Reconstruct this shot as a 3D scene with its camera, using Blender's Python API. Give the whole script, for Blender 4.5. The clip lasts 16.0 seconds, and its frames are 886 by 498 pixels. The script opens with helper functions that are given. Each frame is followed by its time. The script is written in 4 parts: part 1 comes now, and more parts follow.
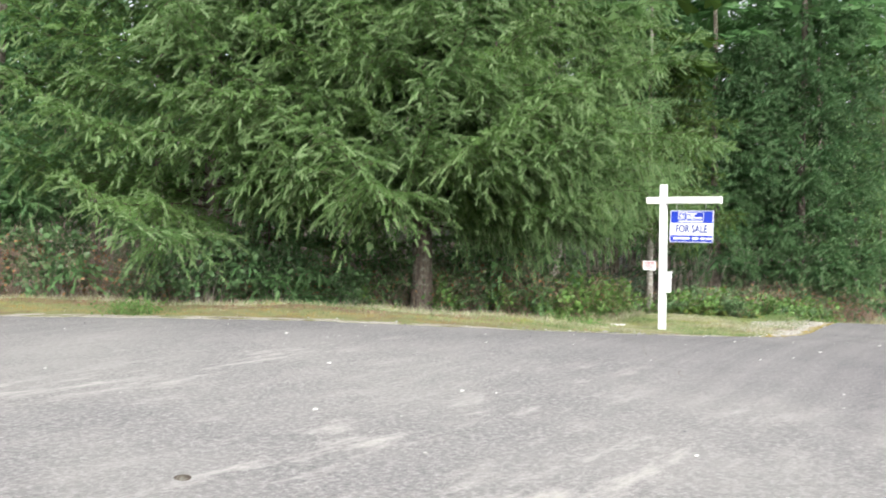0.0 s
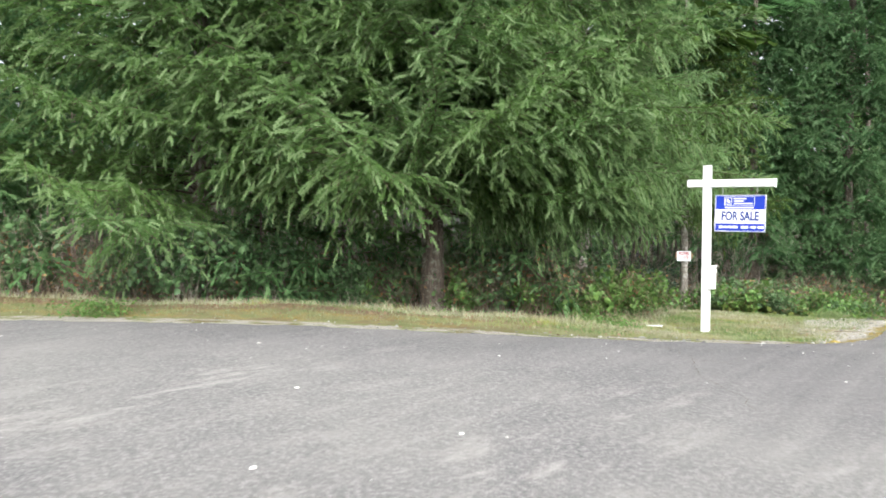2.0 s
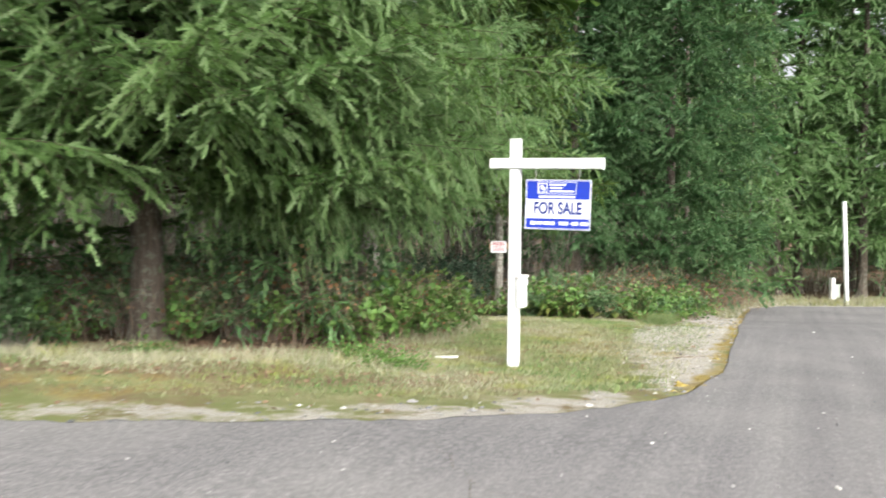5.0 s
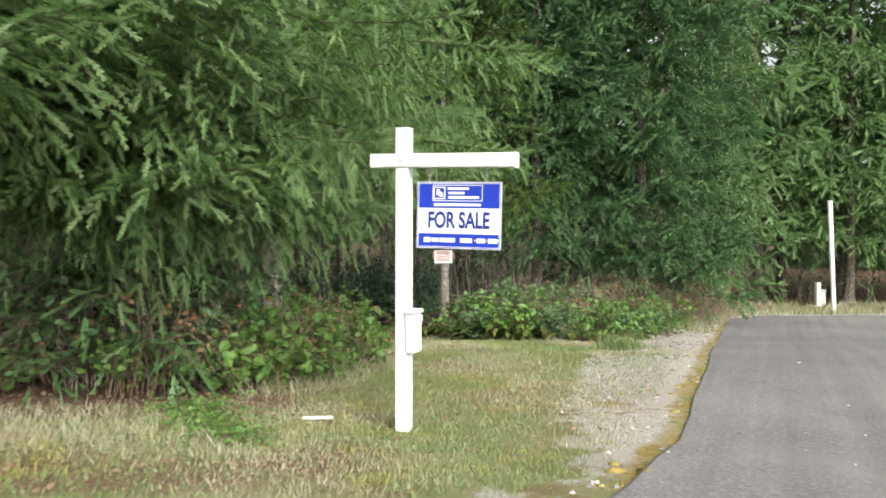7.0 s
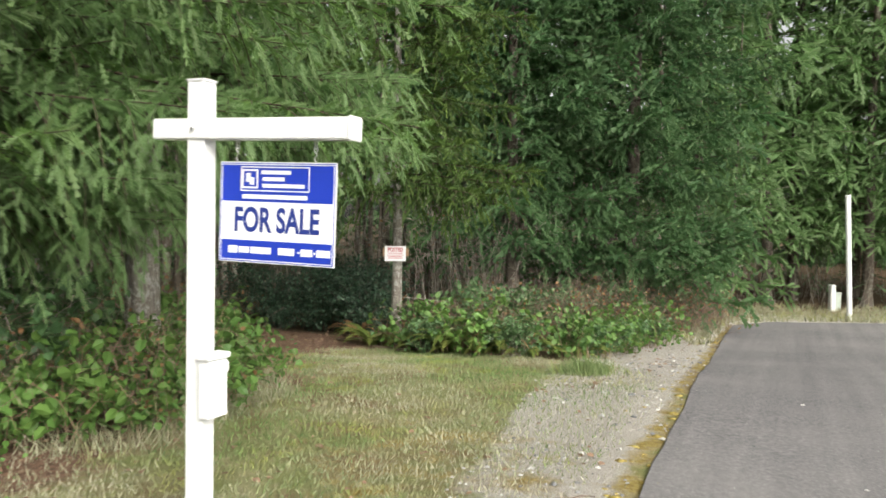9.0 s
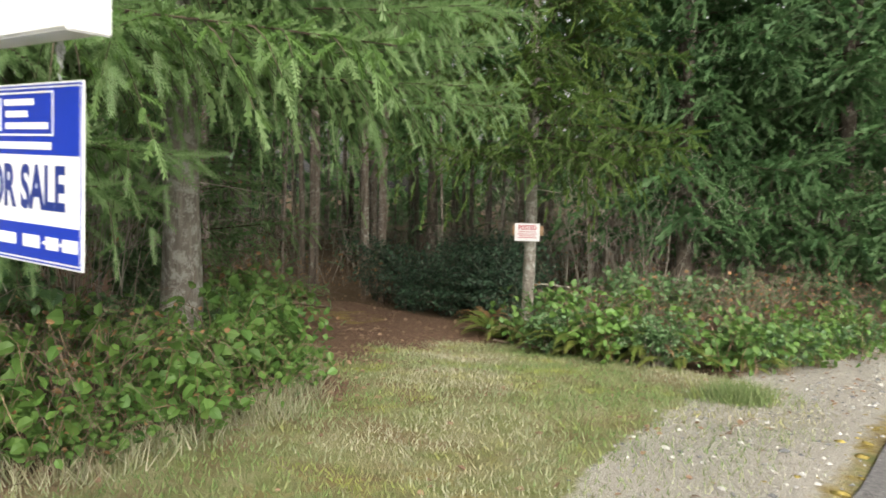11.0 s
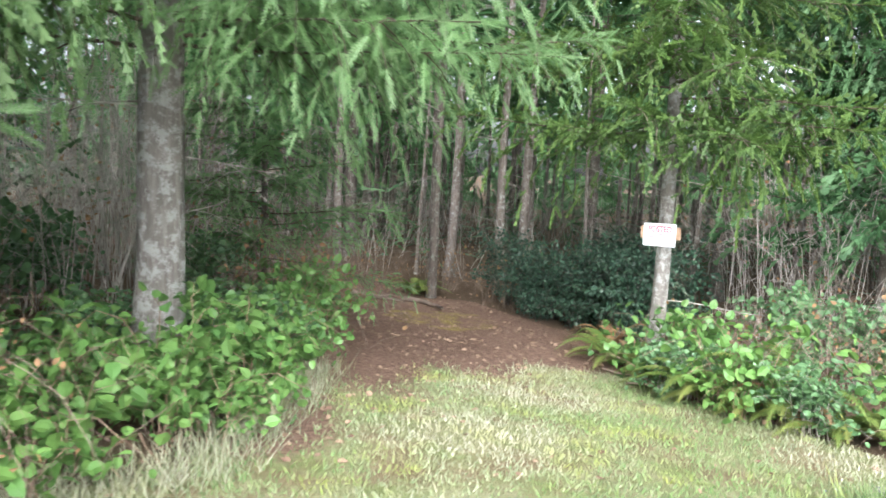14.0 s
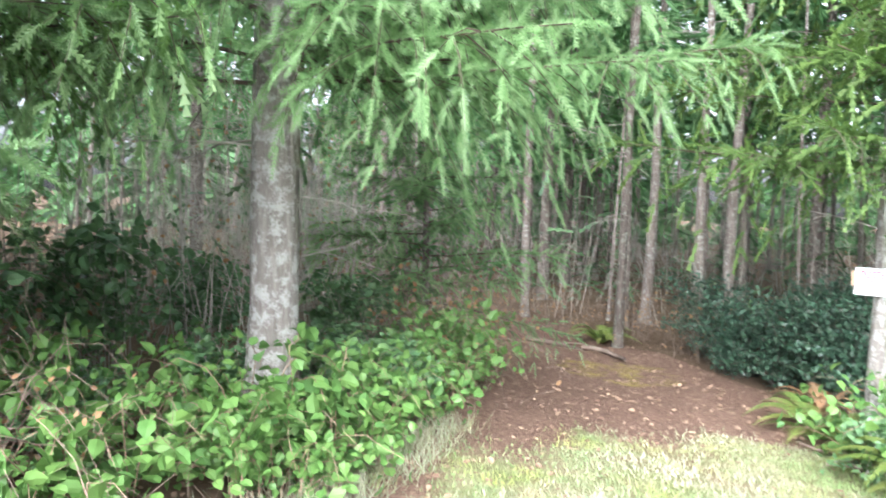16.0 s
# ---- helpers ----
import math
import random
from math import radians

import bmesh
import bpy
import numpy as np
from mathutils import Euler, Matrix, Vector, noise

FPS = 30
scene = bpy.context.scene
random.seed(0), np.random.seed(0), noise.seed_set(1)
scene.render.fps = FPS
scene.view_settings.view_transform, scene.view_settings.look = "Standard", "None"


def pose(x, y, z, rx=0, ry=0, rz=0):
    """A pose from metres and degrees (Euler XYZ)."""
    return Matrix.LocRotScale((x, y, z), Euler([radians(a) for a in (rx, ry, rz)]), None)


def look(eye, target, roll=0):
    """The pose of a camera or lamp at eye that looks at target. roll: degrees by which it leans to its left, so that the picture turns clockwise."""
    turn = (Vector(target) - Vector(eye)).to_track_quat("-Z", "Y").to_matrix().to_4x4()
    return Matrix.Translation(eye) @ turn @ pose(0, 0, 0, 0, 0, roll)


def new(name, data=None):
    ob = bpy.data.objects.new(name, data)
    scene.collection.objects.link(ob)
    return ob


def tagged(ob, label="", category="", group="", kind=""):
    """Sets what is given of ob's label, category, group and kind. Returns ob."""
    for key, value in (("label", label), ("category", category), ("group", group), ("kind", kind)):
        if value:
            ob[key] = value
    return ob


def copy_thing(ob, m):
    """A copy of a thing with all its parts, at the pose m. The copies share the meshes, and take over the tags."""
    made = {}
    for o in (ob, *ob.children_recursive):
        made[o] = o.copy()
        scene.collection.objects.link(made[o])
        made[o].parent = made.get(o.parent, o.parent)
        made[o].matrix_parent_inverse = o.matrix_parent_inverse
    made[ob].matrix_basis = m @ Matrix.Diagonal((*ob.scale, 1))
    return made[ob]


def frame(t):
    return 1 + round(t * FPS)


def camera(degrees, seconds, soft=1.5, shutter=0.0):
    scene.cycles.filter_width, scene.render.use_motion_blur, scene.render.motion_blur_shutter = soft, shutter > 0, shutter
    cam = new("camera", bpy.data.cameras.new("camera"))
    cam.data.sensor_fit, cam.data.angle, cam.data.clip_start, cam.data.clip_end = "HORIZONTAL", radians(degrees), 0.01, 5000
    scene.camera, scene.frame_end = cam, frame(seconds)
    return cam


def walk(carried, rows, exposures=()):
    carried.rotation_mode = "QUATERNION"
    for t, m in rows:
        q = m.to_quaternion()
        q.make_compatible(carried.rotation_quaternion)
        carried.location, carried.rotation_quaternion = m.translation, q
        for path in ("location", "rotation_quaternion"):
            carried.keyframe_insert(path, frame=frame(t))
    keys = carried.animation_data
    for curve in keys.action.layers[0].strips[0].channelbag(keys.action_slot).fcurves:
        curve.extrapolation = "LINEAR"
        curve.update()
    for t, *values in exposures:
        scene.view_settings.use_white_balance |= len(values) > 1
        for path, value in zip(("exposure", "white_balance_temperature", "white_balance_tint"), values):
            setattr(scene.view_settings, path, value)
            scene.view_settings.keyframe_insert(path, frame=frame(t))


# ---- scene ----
cam = camera(58.0, 16.0, soft=1.6, shutter=0.5)
PATH = [
    (0, (2.233, 0.165, 0.892), (1.691, 2.09, 0.938), 0.7),
    (0.5, (2.171, 0.356, 0.882), (1.582, 2.267, 0.878), 0.3),
    (1, (2.13, 0.698, 0.932), (1.529, 2.606, 0.922), 0.7),
    (1.5, (2.065, 1.089, 0.949), (1.473, 2.999, 0.943), 0.5),
    (2, (2.013, 1.534, 0.959), (1.414, 3.442, 0.975), 0.6),
    (2.5, (1.961, 2.041, 1.009), (1.338, 3.941, 1.043), -0.2),
    (3, (1.91, 2.53, 1.095), (1.328, 4.443, 1.133), -0.2),
    (3.5, (1.935, 3.053, 1.148), (1.457, 4.995, 1.168), -0.3),
    (4, (1.989, 3.607, 1.167), (1.672, 5.581, 1.159), -0.0),
    (4.5, (2.087, 4.17, 1.195), (1.844, 6.155, 1.156), 0.1),
    (5, (2.21, 4.688, 1.242), (2.019, 6.679, 1.205), 0.3),
    (5.2, (2.274, 4.904, 1.297), (2.118, 6.897, 1.262), 0.5),
    (7.3, (2.962, 6.89, 1.393), (2.81, 8.884, 1.354), -0.4),
    (7.5, (3.02, 7.088, 1.397), (2.884, 9.083, 1.355), -0.4),
    (8, (3.21, 7.55, 1.419), (3.088, 9.545, 1.371), -0.0),
    (8.2, (3.3, 7.735, 1.435), (3.171, 9.73, 1.383), 0.2),
    (10.3, (4.1, 9.89, 1.528), (3.606, 11.809, 1.428), 0.8),
    (10.5, (4.165, 10.066, 1.506), (3.595, 11.964, 1.404), 1.0),
    (11, (4.302, 10.475, 1.495), (3.614, 12.337, 1.351), 1.3),
    (11.5, (4.309, 10.9, 1.516), (3.515, 12.724, 1.348), 1.1),
    (12, (4.336, 11.276, 1.528), (3.408, 13.039, 1.358), 1.3),
    (12.5, (4.37, 11.634, 1.518), (3.354, 13.347, 1.341), 1.6),
    (13, (4.418, 11.978, 1.526), (3.323, 13.64, 1.332), 1.5),
    (13.5, (4.501, 12.28, 1.527), (3.325, 13.886, 1.336), 1.9),
    (14, (4.585, 12.564, 1.528), (3.446, 14.196, 1.331), 3.1),
    (14.5, (4.661, 12.879, 1.512), (3.517, 14.505, 1.297), 3.2),
    (15, (4.702, 13.119, 1.513), (3.396, 14.618, 1.291), 2.5),
    (15.5, (4.638, 13.336, 1.51), (3.186, 14.7, 1.337), 2.1),
    (16, (4.617, 13.443, 1.525), (3.067, 14.702, 1.406), 2.2),
]
EXPOSURES = [(0, 1.15, 6350, 9), (.5, .9, 6350, 9), (1.5, 1.05, 6300, 8), (2.5, 1.25, 6300, 8), (3.0, 1.45, 6300, 8), (3.5, 1.4, 6350, 8), (5.0, 1.15, 6500, 8), (8.0, .85, 6700, 7), (10.5, .7, 6850, 7), (11.2, .9, 6900, 7), (12.2, 1.7, 6350, 8), (12.7, 1.85, 6150, 8), (13.7, 2.0, 5850, 9), (14.5, 1.75, 5750, 10), (15, 1.95, 5650, 11), (15.5, 2.1, 5700, 11), (16, 2.55, 5700, 11)]
walk(cam, [(t, look(eye, target, roll)) for t, eye, target, roll in PATH], EXPOSURES)

# ---- sky and sun: bright overcast ----
world = bpy.data.worlds.new("overcast_sky")
scene.world = world
world.use_nodes = True
wn = world.node_tree
wn.nodes.clear()
SUN_UP, SUN_ROUND = 36.0, 145.0
sky = wn.nodes.new("ShaderNodeTexSky")
sky.sky_type = "NISHITA"
sky.sun_disc = False
sky.sun_elevation, sky.sun_rotation = radians(SUN_UP), radians(SUN_ROUND)
sky.air_density, sky.dust_density, sky.ozone_density = 1.0, 6.0, 0.5
pale = wn.nodes.new("ShaderNodeHueSaturation")
pale.inputs["Saturation"].default_value = 0.18
glow = wn.nodes.new("ShaderNodeBackground")
glow.inputs["Strength"].default_value = 0.15
wout = wn.nodes.new("ShaderNodeOutputWorld")
wn.links.new(sky.outputs[0], pale.inputs["Color"])
wn.links.new(pale.outputs[0], glow.inputs["Color"])
wn.links.new(glow.outputs[0], wout.inputs["Surface"])
sun = new("sun", bpy.data.lights.new("sun", "SUN"))
sun.data.energy, sun.data.angle, sun.data.color = 1.3, radians(40), (1.0, 0.97, 0.93)
sun.matrix_world = pose(0, 0, 30, 90 - SUN_UP, 0, 180 - SUN_ROUND)


# ---- ground shape ----
def step(a, b, v):
    k = np.clip((np.asarray(v, float) - a) / (b - a), 0, 1)
    return k * k * (3 - 2 * k)


RISE_Y = (-40, -5, 0, 3.5, 6, 8, 9.5, 12, 15.5, 17, 19, 21, 24, 30, 80)
RISE_Z = (-.5, -.28, -.2, -.08, .07, .2, .18, .05, .06, -.05, -.25, -.42, -.5, -.6, -.6)
EDGE_X = (-70, -12, -5.4, -2.8, -1.2, .16, 1.12, 1.72, 2.28, 2.88, 3.42, 4.05, 4.35, 4.91, 5.2, 6.15, 7.0, 8.0, 9.0, 11.2, 30, 70)
EDGE_Y = (-14, 5.6, 7.75, 8.3, 8.57, 8.83, 9.08, 9.28, 9.55, 9.95, 10.66, 12.05, 13.15, 14.88, 16.0, 19.34, 22.3, 25.4, 26.3, 26.6, 25, 20)


def road_edge(x):
    return np.interp(x, EDGE_X, EDGE_Y)


def smooth_rise(y):
    return sum(np.interp(np.asarray(y, float) + d, RISE_Y, RISE_Z) for d in (-.8, -.4, 0, .4, .8)) / 5


def ground_z(x, y):
    x, y = np.asarray(x, float), np.asarray(y, float)
    tilt = np.interp(y, (-5, 3, 8, 12, 20), (.02, .03, .025, .015, .01))
    z = smooth_rise(y) - (np.clip(x, -1.6, 8) - 1.2) * tilt
    inland = y - road_edge(x)
    berm = 0.13 * np.exp(-((inland - 1.7) / .8) ** 2) * step(1.2, -0.6, x)
    lumps = .03 * np.sin(1.7 * x + .6 * y) * np.sin(1.3 * y - .4 * x) + .015 * np.sin(4.1 * x + 2) * np.sin(3.7 * y)
    return z + berm + lumps * step(.3, 1.5, inland)


# trail: left and right borders of the open grass and dirt
LEFT_Y = (11.8, 12.6, 13.4, 14.3, 14.9, 16.0, 17.1, 18.2, 19.5, 20.6, 21.6, 22.6, 24)
LEFT_X = (-8, .3, 1.25, 1.45, 1.55, 1.0, .25, -.55, -1.9, -2.6, -4.6, -12, -30)
RIGHT_Y = (15.5, 17.55, 18.4, 18.7, 19.1, 20.0, 21.0, 21.8, 22.2, 22.7, 24)
RIGHT_X = (5.2, 4.9, 4.4, 3.5, 2.5, 1.7, .9, .0, -1.2, -2.6, -7)


def open_ground(x, y):
    """1 where grass or trail lies open, 0 under the trees."""
    left, right = np.interp(y, LEFT_Y, LEFT_X), np.interp(y, RIGHT_Y, RIGHT_X, left=60)
    inside = step(-.25, .15, x - left) * step(-.25, .15, right - x)
    return np.where(y < 11.8, 1.0, np.where(y > 24, 0.0, inside))


# ---- materials ----
def material(name, rough=0.8, metal=0.0, spec=0.3):
    m = bpy.data.materials.new(name)
    m.use_nodes = True
    b = m.node_tree.nodes["Principled BSDF"]
    b.inputs["Roughness"].default_value, b.inputs["Metallic"].default_value = rough, metal
    b.inputs["Specular IOR Level"].default_value = spec
    return m, m.node_tree, b


def node(tree, kind, **values):
    n = tree.nodes.new("ShaderNode" + kind)
    for key, v in values.items():
        n.inputs[key.replace("_", " ")].default_value = v
    return n


def noise_at(tree, scale, detail=4.0, rough=0.6, stretch=None):
    c = tree.nodes.new("ShaderNodeTexCoord")
    n = node(tree, "TexNoise", Scale=scale, Detail=detail, Roughness=rough)
    if stretch:
        mp = tree.nodes.new("ShaderNodeMapping")
        mp.inputs["Scale"].default_value = stretch
        tree.links.new(c.outputs["Object"], mp.inputs["Vector"])
        tree.links.new(mp.outputs[0], n.inputs["Vector"])
    else:
        tree.links.new(c.outputs["Object"], n.inputs["Vector"])
    return n.outputs["Fac"]


def ramp(tree, fac, *stops):
    r = tree.nodes.new("ShaderNodeValToRGB")
    e = r.color_ramp.elements
    while len(e) < len(stops):
        e.new(0.5)
    for el, (p, c) in zip(e, stops):
        el.position, el.color = p, (*c, 1)
    tree.links.new(fac, r.inputs["Fac"])
    return r.outputs["Color"]


def mix(tree, fac, a, b, mode="MIX"):
    m = tree.nodes.new("ShaderNodeMix")
    m.data_type, m.blend_type = "RGBA", mode
    for socket, v in ((m.inputs[0], fac), (m.inputs[6], a), (m.inputs[7], b)):
        if isinstance(v, (int, float)):
            socket.default_value = v
        elif isinstance(v, tuple):
            socket.default_value = (*v, 1)
        else:
            tree.links.new(v, socket)
    return m.outputs[2]


def maths(tree, op, a, b):
    m = tree.nodes.new("ShaderNodeMath")
    m.operation = op
    for socket, v in zip(m.inputs, (a, b)):
        if isinstance(v, (int, float)):
            socket.default_value = v
        else:
            tree.links.new(v, socket)
    return m.outputs[0]


def attribute(tree, name):
    a = tree.nodes.new("ShaderNodeAttribute")
    a.attribute_name = name
    return a.outputs["Fac"]


def bump(tree, shader, height, strength=0.4, distance=0.02):
    b = node(tree, "Bump", Strength=strength, Distance=distance)
    tree.links.new(height, b.inputs["Height"])
    tree.links.new(b.outputs[0], shader.inputs["Normal"])


def foliage(name, dark, light, tip, rough=0.55, through_light=0.25):
    """Leaves and needles: two greens by branch and needle, paler young tips."""
    m, t, b = material(name, rough, 0, 0.35)
    info = t.nodes.new("ShaderNodeObjectInfo")
    geo = t.nodes.new("ShaderNodeNewGeometry")
    n = noise_at(t, 1.7, 2)
    f = maths(t, "ADD", maths(t, "MULTIPLY", info.outputs["Random"], .45), maths(t, "MULTIPLY", geo.outputs["Random Per Island"], .35))
    f = maths(t, "ADD", f, maths(t, "MULTIPLY", n, .3))
    col = ramp(t, f, (.1, dark), (.9, light))
    col = mix(t, maths(t, "MULTIPLY", attribute(t, "tip"), .75), col, tip)
    t.links.new(col, b.inputs["Base Color"])
    tr = t.nodes.new("ShaderNodeBsdfTranslucent")
    t.links.new(col, tr.inputs["Color"])
    mx = t.nodes.new("ShaderNodeMixShader")
    mx.inputs[0].default_value = through_light
    t.links.new(b.outputs[0], mx.inputs[1])
    t.links.new(tr.outputs[0], mx.inputs[2])
    t.links.new(mx.outputs[0], t.nodes["Material Output"].inputs["Surface"])
    return m


NEEDLES = foliage("fir_needles", (.06, .135, .036), (.145, .255, .066), (.31, .42, .22), .6, .45)
NEEDLES_PALE = foliage("pale_fir_needles", (.09, .175, .058), (.18, .31, .11), (.32, .45, .23), .6, .48)
NEEDLES_DEEP = foliage("shaded_fir_needles", (.055, .14, .05), (.12, .245, .085), (.22, .35, .155), .6, .45)
# NEEDLES_DEEP at about .7: woodland shade put into the needle colour
NEEDLES_SHADE = foliage("shade_toned_fir_needles", (.035, .095, .035), (.08, .17, .06), (.16, .26, .115), .6, .4)
NEEDLES_FRESH = foliage("fresh_fir_needles", (.042, .085, .018), (.085, .15, .03), (.14, .215, .05), .6, .36)
BRAMBLE = foliage("bramble_leaves", (.035, .09, .024), (.12, .235, .05), (.21, .32, .085), .5, .22)
SALAL = foliage("evergreen_shrub_leaves", (.045, .105, .045), (.105, .195, .08), (.16, .25, .095), .4, .25)
HOLLY = foliage("holly_leaves", (.02, .05, .03), (.045, .095, .055), (.07, .12, .06), .3, .1)
FERN = foliage("fern_fronds", (.06, .11, .02), (.14, .19, .04), (.25, .24, .07))
DEADLEAF = foliage("dead_bracken", (.14, .07, .03), (.30, .17, .08), (.34, .24, .13), .8, .2)
GRASS = None


def bark(name, dark, light, lichen, sparse=.52):
    m, t, b = material(name, .92, 0, .15)
    n = noise_at(t, 22, 7, .75, (1, 1, .16))
    col = ramp(t, n, (.3, dark), (.62, light))
    spots = ramp(t, noise_at(t, 13, 6, .75), (sparse, (0, 0, 0)), (sparse + .1, (1, 1, 1)))
    col = mix(t, spots, col, lichen)
    t.links.new(col, b.inputs["Base Color"])
    bump(t, b, n, 1.0, .05)
    return m


BARK = bark("fir_bark", (.085, .065, .052), (.27, .225, .19), (.38, .37, .33))
BARK_PALE = bark("pale_lichened_bark", (.13, .11, .095), (.29, .265, .23), (.42, .405, .37), .48)
BARK_DARK = bark("dark_bark", (.05, .04, .033), (.17, .14, .115), (.24, .24, .20))
TWIG, tt, tb = material("grey_brown_twigs", .9)
tt.links.new(ramp(tt, noise_at(tt, 6, 3), (.3, (.19, .165, .14)), (.7, (.43, .39, .34))), tb.inputs["Base Color"])
LIMBWOOD, tt, tb = material("dark_limb_bark", .9)
tt.links.new(ramp(tt, noise_at(tt, 8, 3), (.3, (.035, .027, .02)), (.7, (.12, .09, .065))), tb.inputs["Base Color"])
STRAWSTEM, tt, tb = material("dry_stems", .85)
tt.links.new(ramp(tt, noise_at(tt, 5, 3), (.3, (.12, .075, .05)), (.7, (.31, .225, .15))), tb.inputs["Base Color"])

THICKET, tt, tb = material("brown_bramble_canes", .9)
tt.links.new(ramp(tt, noise_at(tt, 6, 3), (.3, (.09, .062, .045)), (.7, (.25, .19, .145))), tb.inputs["Base Color"])

# asphalt: worn grey with dusty patches and fine stone
ASPHALT, t, b = material("worn_asphalt", .93, 0, .2)
grain = noise_at(t, 95, 3, .7)
fine = noise_at(t, 320, 2)
mottle = noise_at(t, 34, 7, .8)
cloud = noise_at(t, .55, 5, .62)
tc = t.nodes.new("ShaderNodeTexCoord")
turn = t.nodes.new("ShaderNodeMapping")
turn.vector_type = "TEXTURE"
turn.inputs["Rotation"].default_value, turn.inputs["Scale"].default_value = (0, 0, radians(64)), (2.0, .6, 1)
dn = node(t, "TexNoise", Scale=2.8, Detail=7.0, Roughness=.72)
t.links.new(tc.outputs["Object"], turn.inputs["Vector"])
t.links.new(turn.outputs[0], dn.inputs["Vector"])
dust = dn.outputs["Fac"]
col = ramp(t, grain, (.28, (.10, .096, .098)), (.5, (.185, .178, .178)), (.74, (.32, .305, .30)))
col = mix(t, .6, col, ramp(t, mottle, (.36, (.07, .068, .07)), (.5, (.19, .183, .183)), (.64, (.42, .40, .39))))
col = mix(t, ramp(t, cloud, (.38, (0, 0, 0)), (.66, (.55, .55, .55))), col, (.30, .285, .275))
col = mix(t, maths(t, "MULTIPLY", ramp(t, dust, (.52, (0, 0, 0)), (.66, (.62, .62, .62))), attribute(t, "dusty")), col, (.47, .44, .415))
lane = t.nodes.new("ShaderNodeMapping")
lane.vector_type = "TEXTURE"
lane.inputs["Rotation"].default_value, lane.inputs["Scale"].default_value = (0, 0, radians(72)), (9.0, .22, 1)
ln = node(t, "TexNoise", Scale=1.0, Detail=5.0, Roughness=.6)
t.links.new(tc.outputs["Object"], lane.inputs["Vector"])
t.links.new(lane.outputs[0], ln.inputs["Vector"])
worn = ramp(t, ln.outputs["Fac"], (.3, (.68, .68, .70)), (.7, (.92, .92, .93)))
col = mix(t, attribute(t, "newer"), col, worn, "MULTIPLY")
t.links.new(col, b.inputs["Base Color"])
bump(t, b, maths(t, "ADD", grain, fine), .55, .006)

# soil sheet: forest floor, grass soil, trail litter, gravel, moss
SOIL, t, b = material("ground_cover", .96, 0, .1)
n1, n2, n3 = noise_at(t, 3.1, 6, .65), noise_at(t, 28, 5, .7), noise_at(t, 120, 3, .7)
forest = mix(t, n2, (.055, .038, .024), (.20, .135, .085))
grass = mix(t, ramp(t, n1, (.36, (0, 0, 0)), (.6, (1, 1, 1))), (.15, .18, .07), (.33, .29, .20))
grass = mix(t, n2, grass, (.23, .24, .10))
grass = mix(t, ramp(t, noise_at(t, 1.3, 5, .7), (.5, (0, 0, 0)), (.62, (.8, .8, .8))), grass, (.20, .14, .085))
litter = mix(t, ramp(t, n2, (.3, (0, 0, 0)), (.7, (1, 1, 1))), (.11, .068, .05), (.27, .17, .12))
gravel = mix(t, ramp(t, n3, (.35, (0, 0, 0)), (.65, (1, 1, 1))), (.25, .23, .21), (.60, .56, .50))
moss = mix(t, ramp(t, n2, (.35, (0, 0, 0)), (.65, (1, 1, 1))), (.20, .14, .045), (.36, .29, .10))


def ragged(name, gain=.9):
    v = maths(t, "ADD", attribute(t, name), maths(t, "MULTIPLY", maths(t, "SUBTRACT", n1, .5), gain))
    return ramp(t, v, (.38, (0, 0, 0)), (.62, (1, 1, 1)))


col = mix(t, ragged("grassy", .5), forest, grass)
col = mix(t, ragged("littered"), col, litter)
col = mix(t, ragged("gravelly", 1.7), col, gravel)
col = mix(t, ragged("mossy", 1.1), col, moss)
t.links.new(col, b.inputs["Base Color"])
bump(t, b, maths(t, "ADD", n2, n3), .8, .03)

GRASS, t, b = material("grass_blades", .7, 0, .2)
geo = t.nodes.new("ShaderNodeNewGeometry")
green = mix(t, geo.outputs["Random Per Island"], (.088, .15, .045), (.175, .235, .085))
straw = mix(t, geo.outputs["Random Per Island"], (.21, .195, .13), (.41, .385, .28))
blades = mix(t, attribute(t, "dry"), green, straw)
blades = mix(t, ramp(t, noise_at(t, 1.6, 5, .7), (.52, (0, 0, 0)), (.64, (.75, .75, .75))), blades, (.25, .26, .06))
blades = mix(t, ramp(t, noise_at(t, 1.1, 5, .7, (1, 1.3, 1)), (.54, (0, 0, 0)), (.64, (.45, .45, .45))), blades, (.24, .18, .11))
t.links.new(blades, b.inputs["Base Color"])

STONE, t, b = material("crushed_stone", .9)
geo = t.nodes.new("ShaderNodeNewGeometry")
t.links.new(ramp(t, geo.outputs["Random Per Island"], (.1, (.13, .13, .135)), (.6, (.33, .32, .31)), (1, (.58, .56, .53))), b.inputs["Base Color"])
MOSS, t, b = material("yellow_moss", .95)
t.links.new(ramp(t, noise_at(t, 30, 4), (.3, (.19, .13, .035)), (.7, (.37, .30, .09))), b.inputs["Base Color"])


def plain(name, colour, rough=.5, metal=0., vary=.06, scale=14):
    m, t, b = material(name, rough, metal, .4)
    low = tuple(c * (1 - vary) for c in colour)
    t.links.new(ramp(t, noise_at(t, scale, 5, .7), (.35, low), (.6, colour)), b.inputs["Base Color"])
    return m


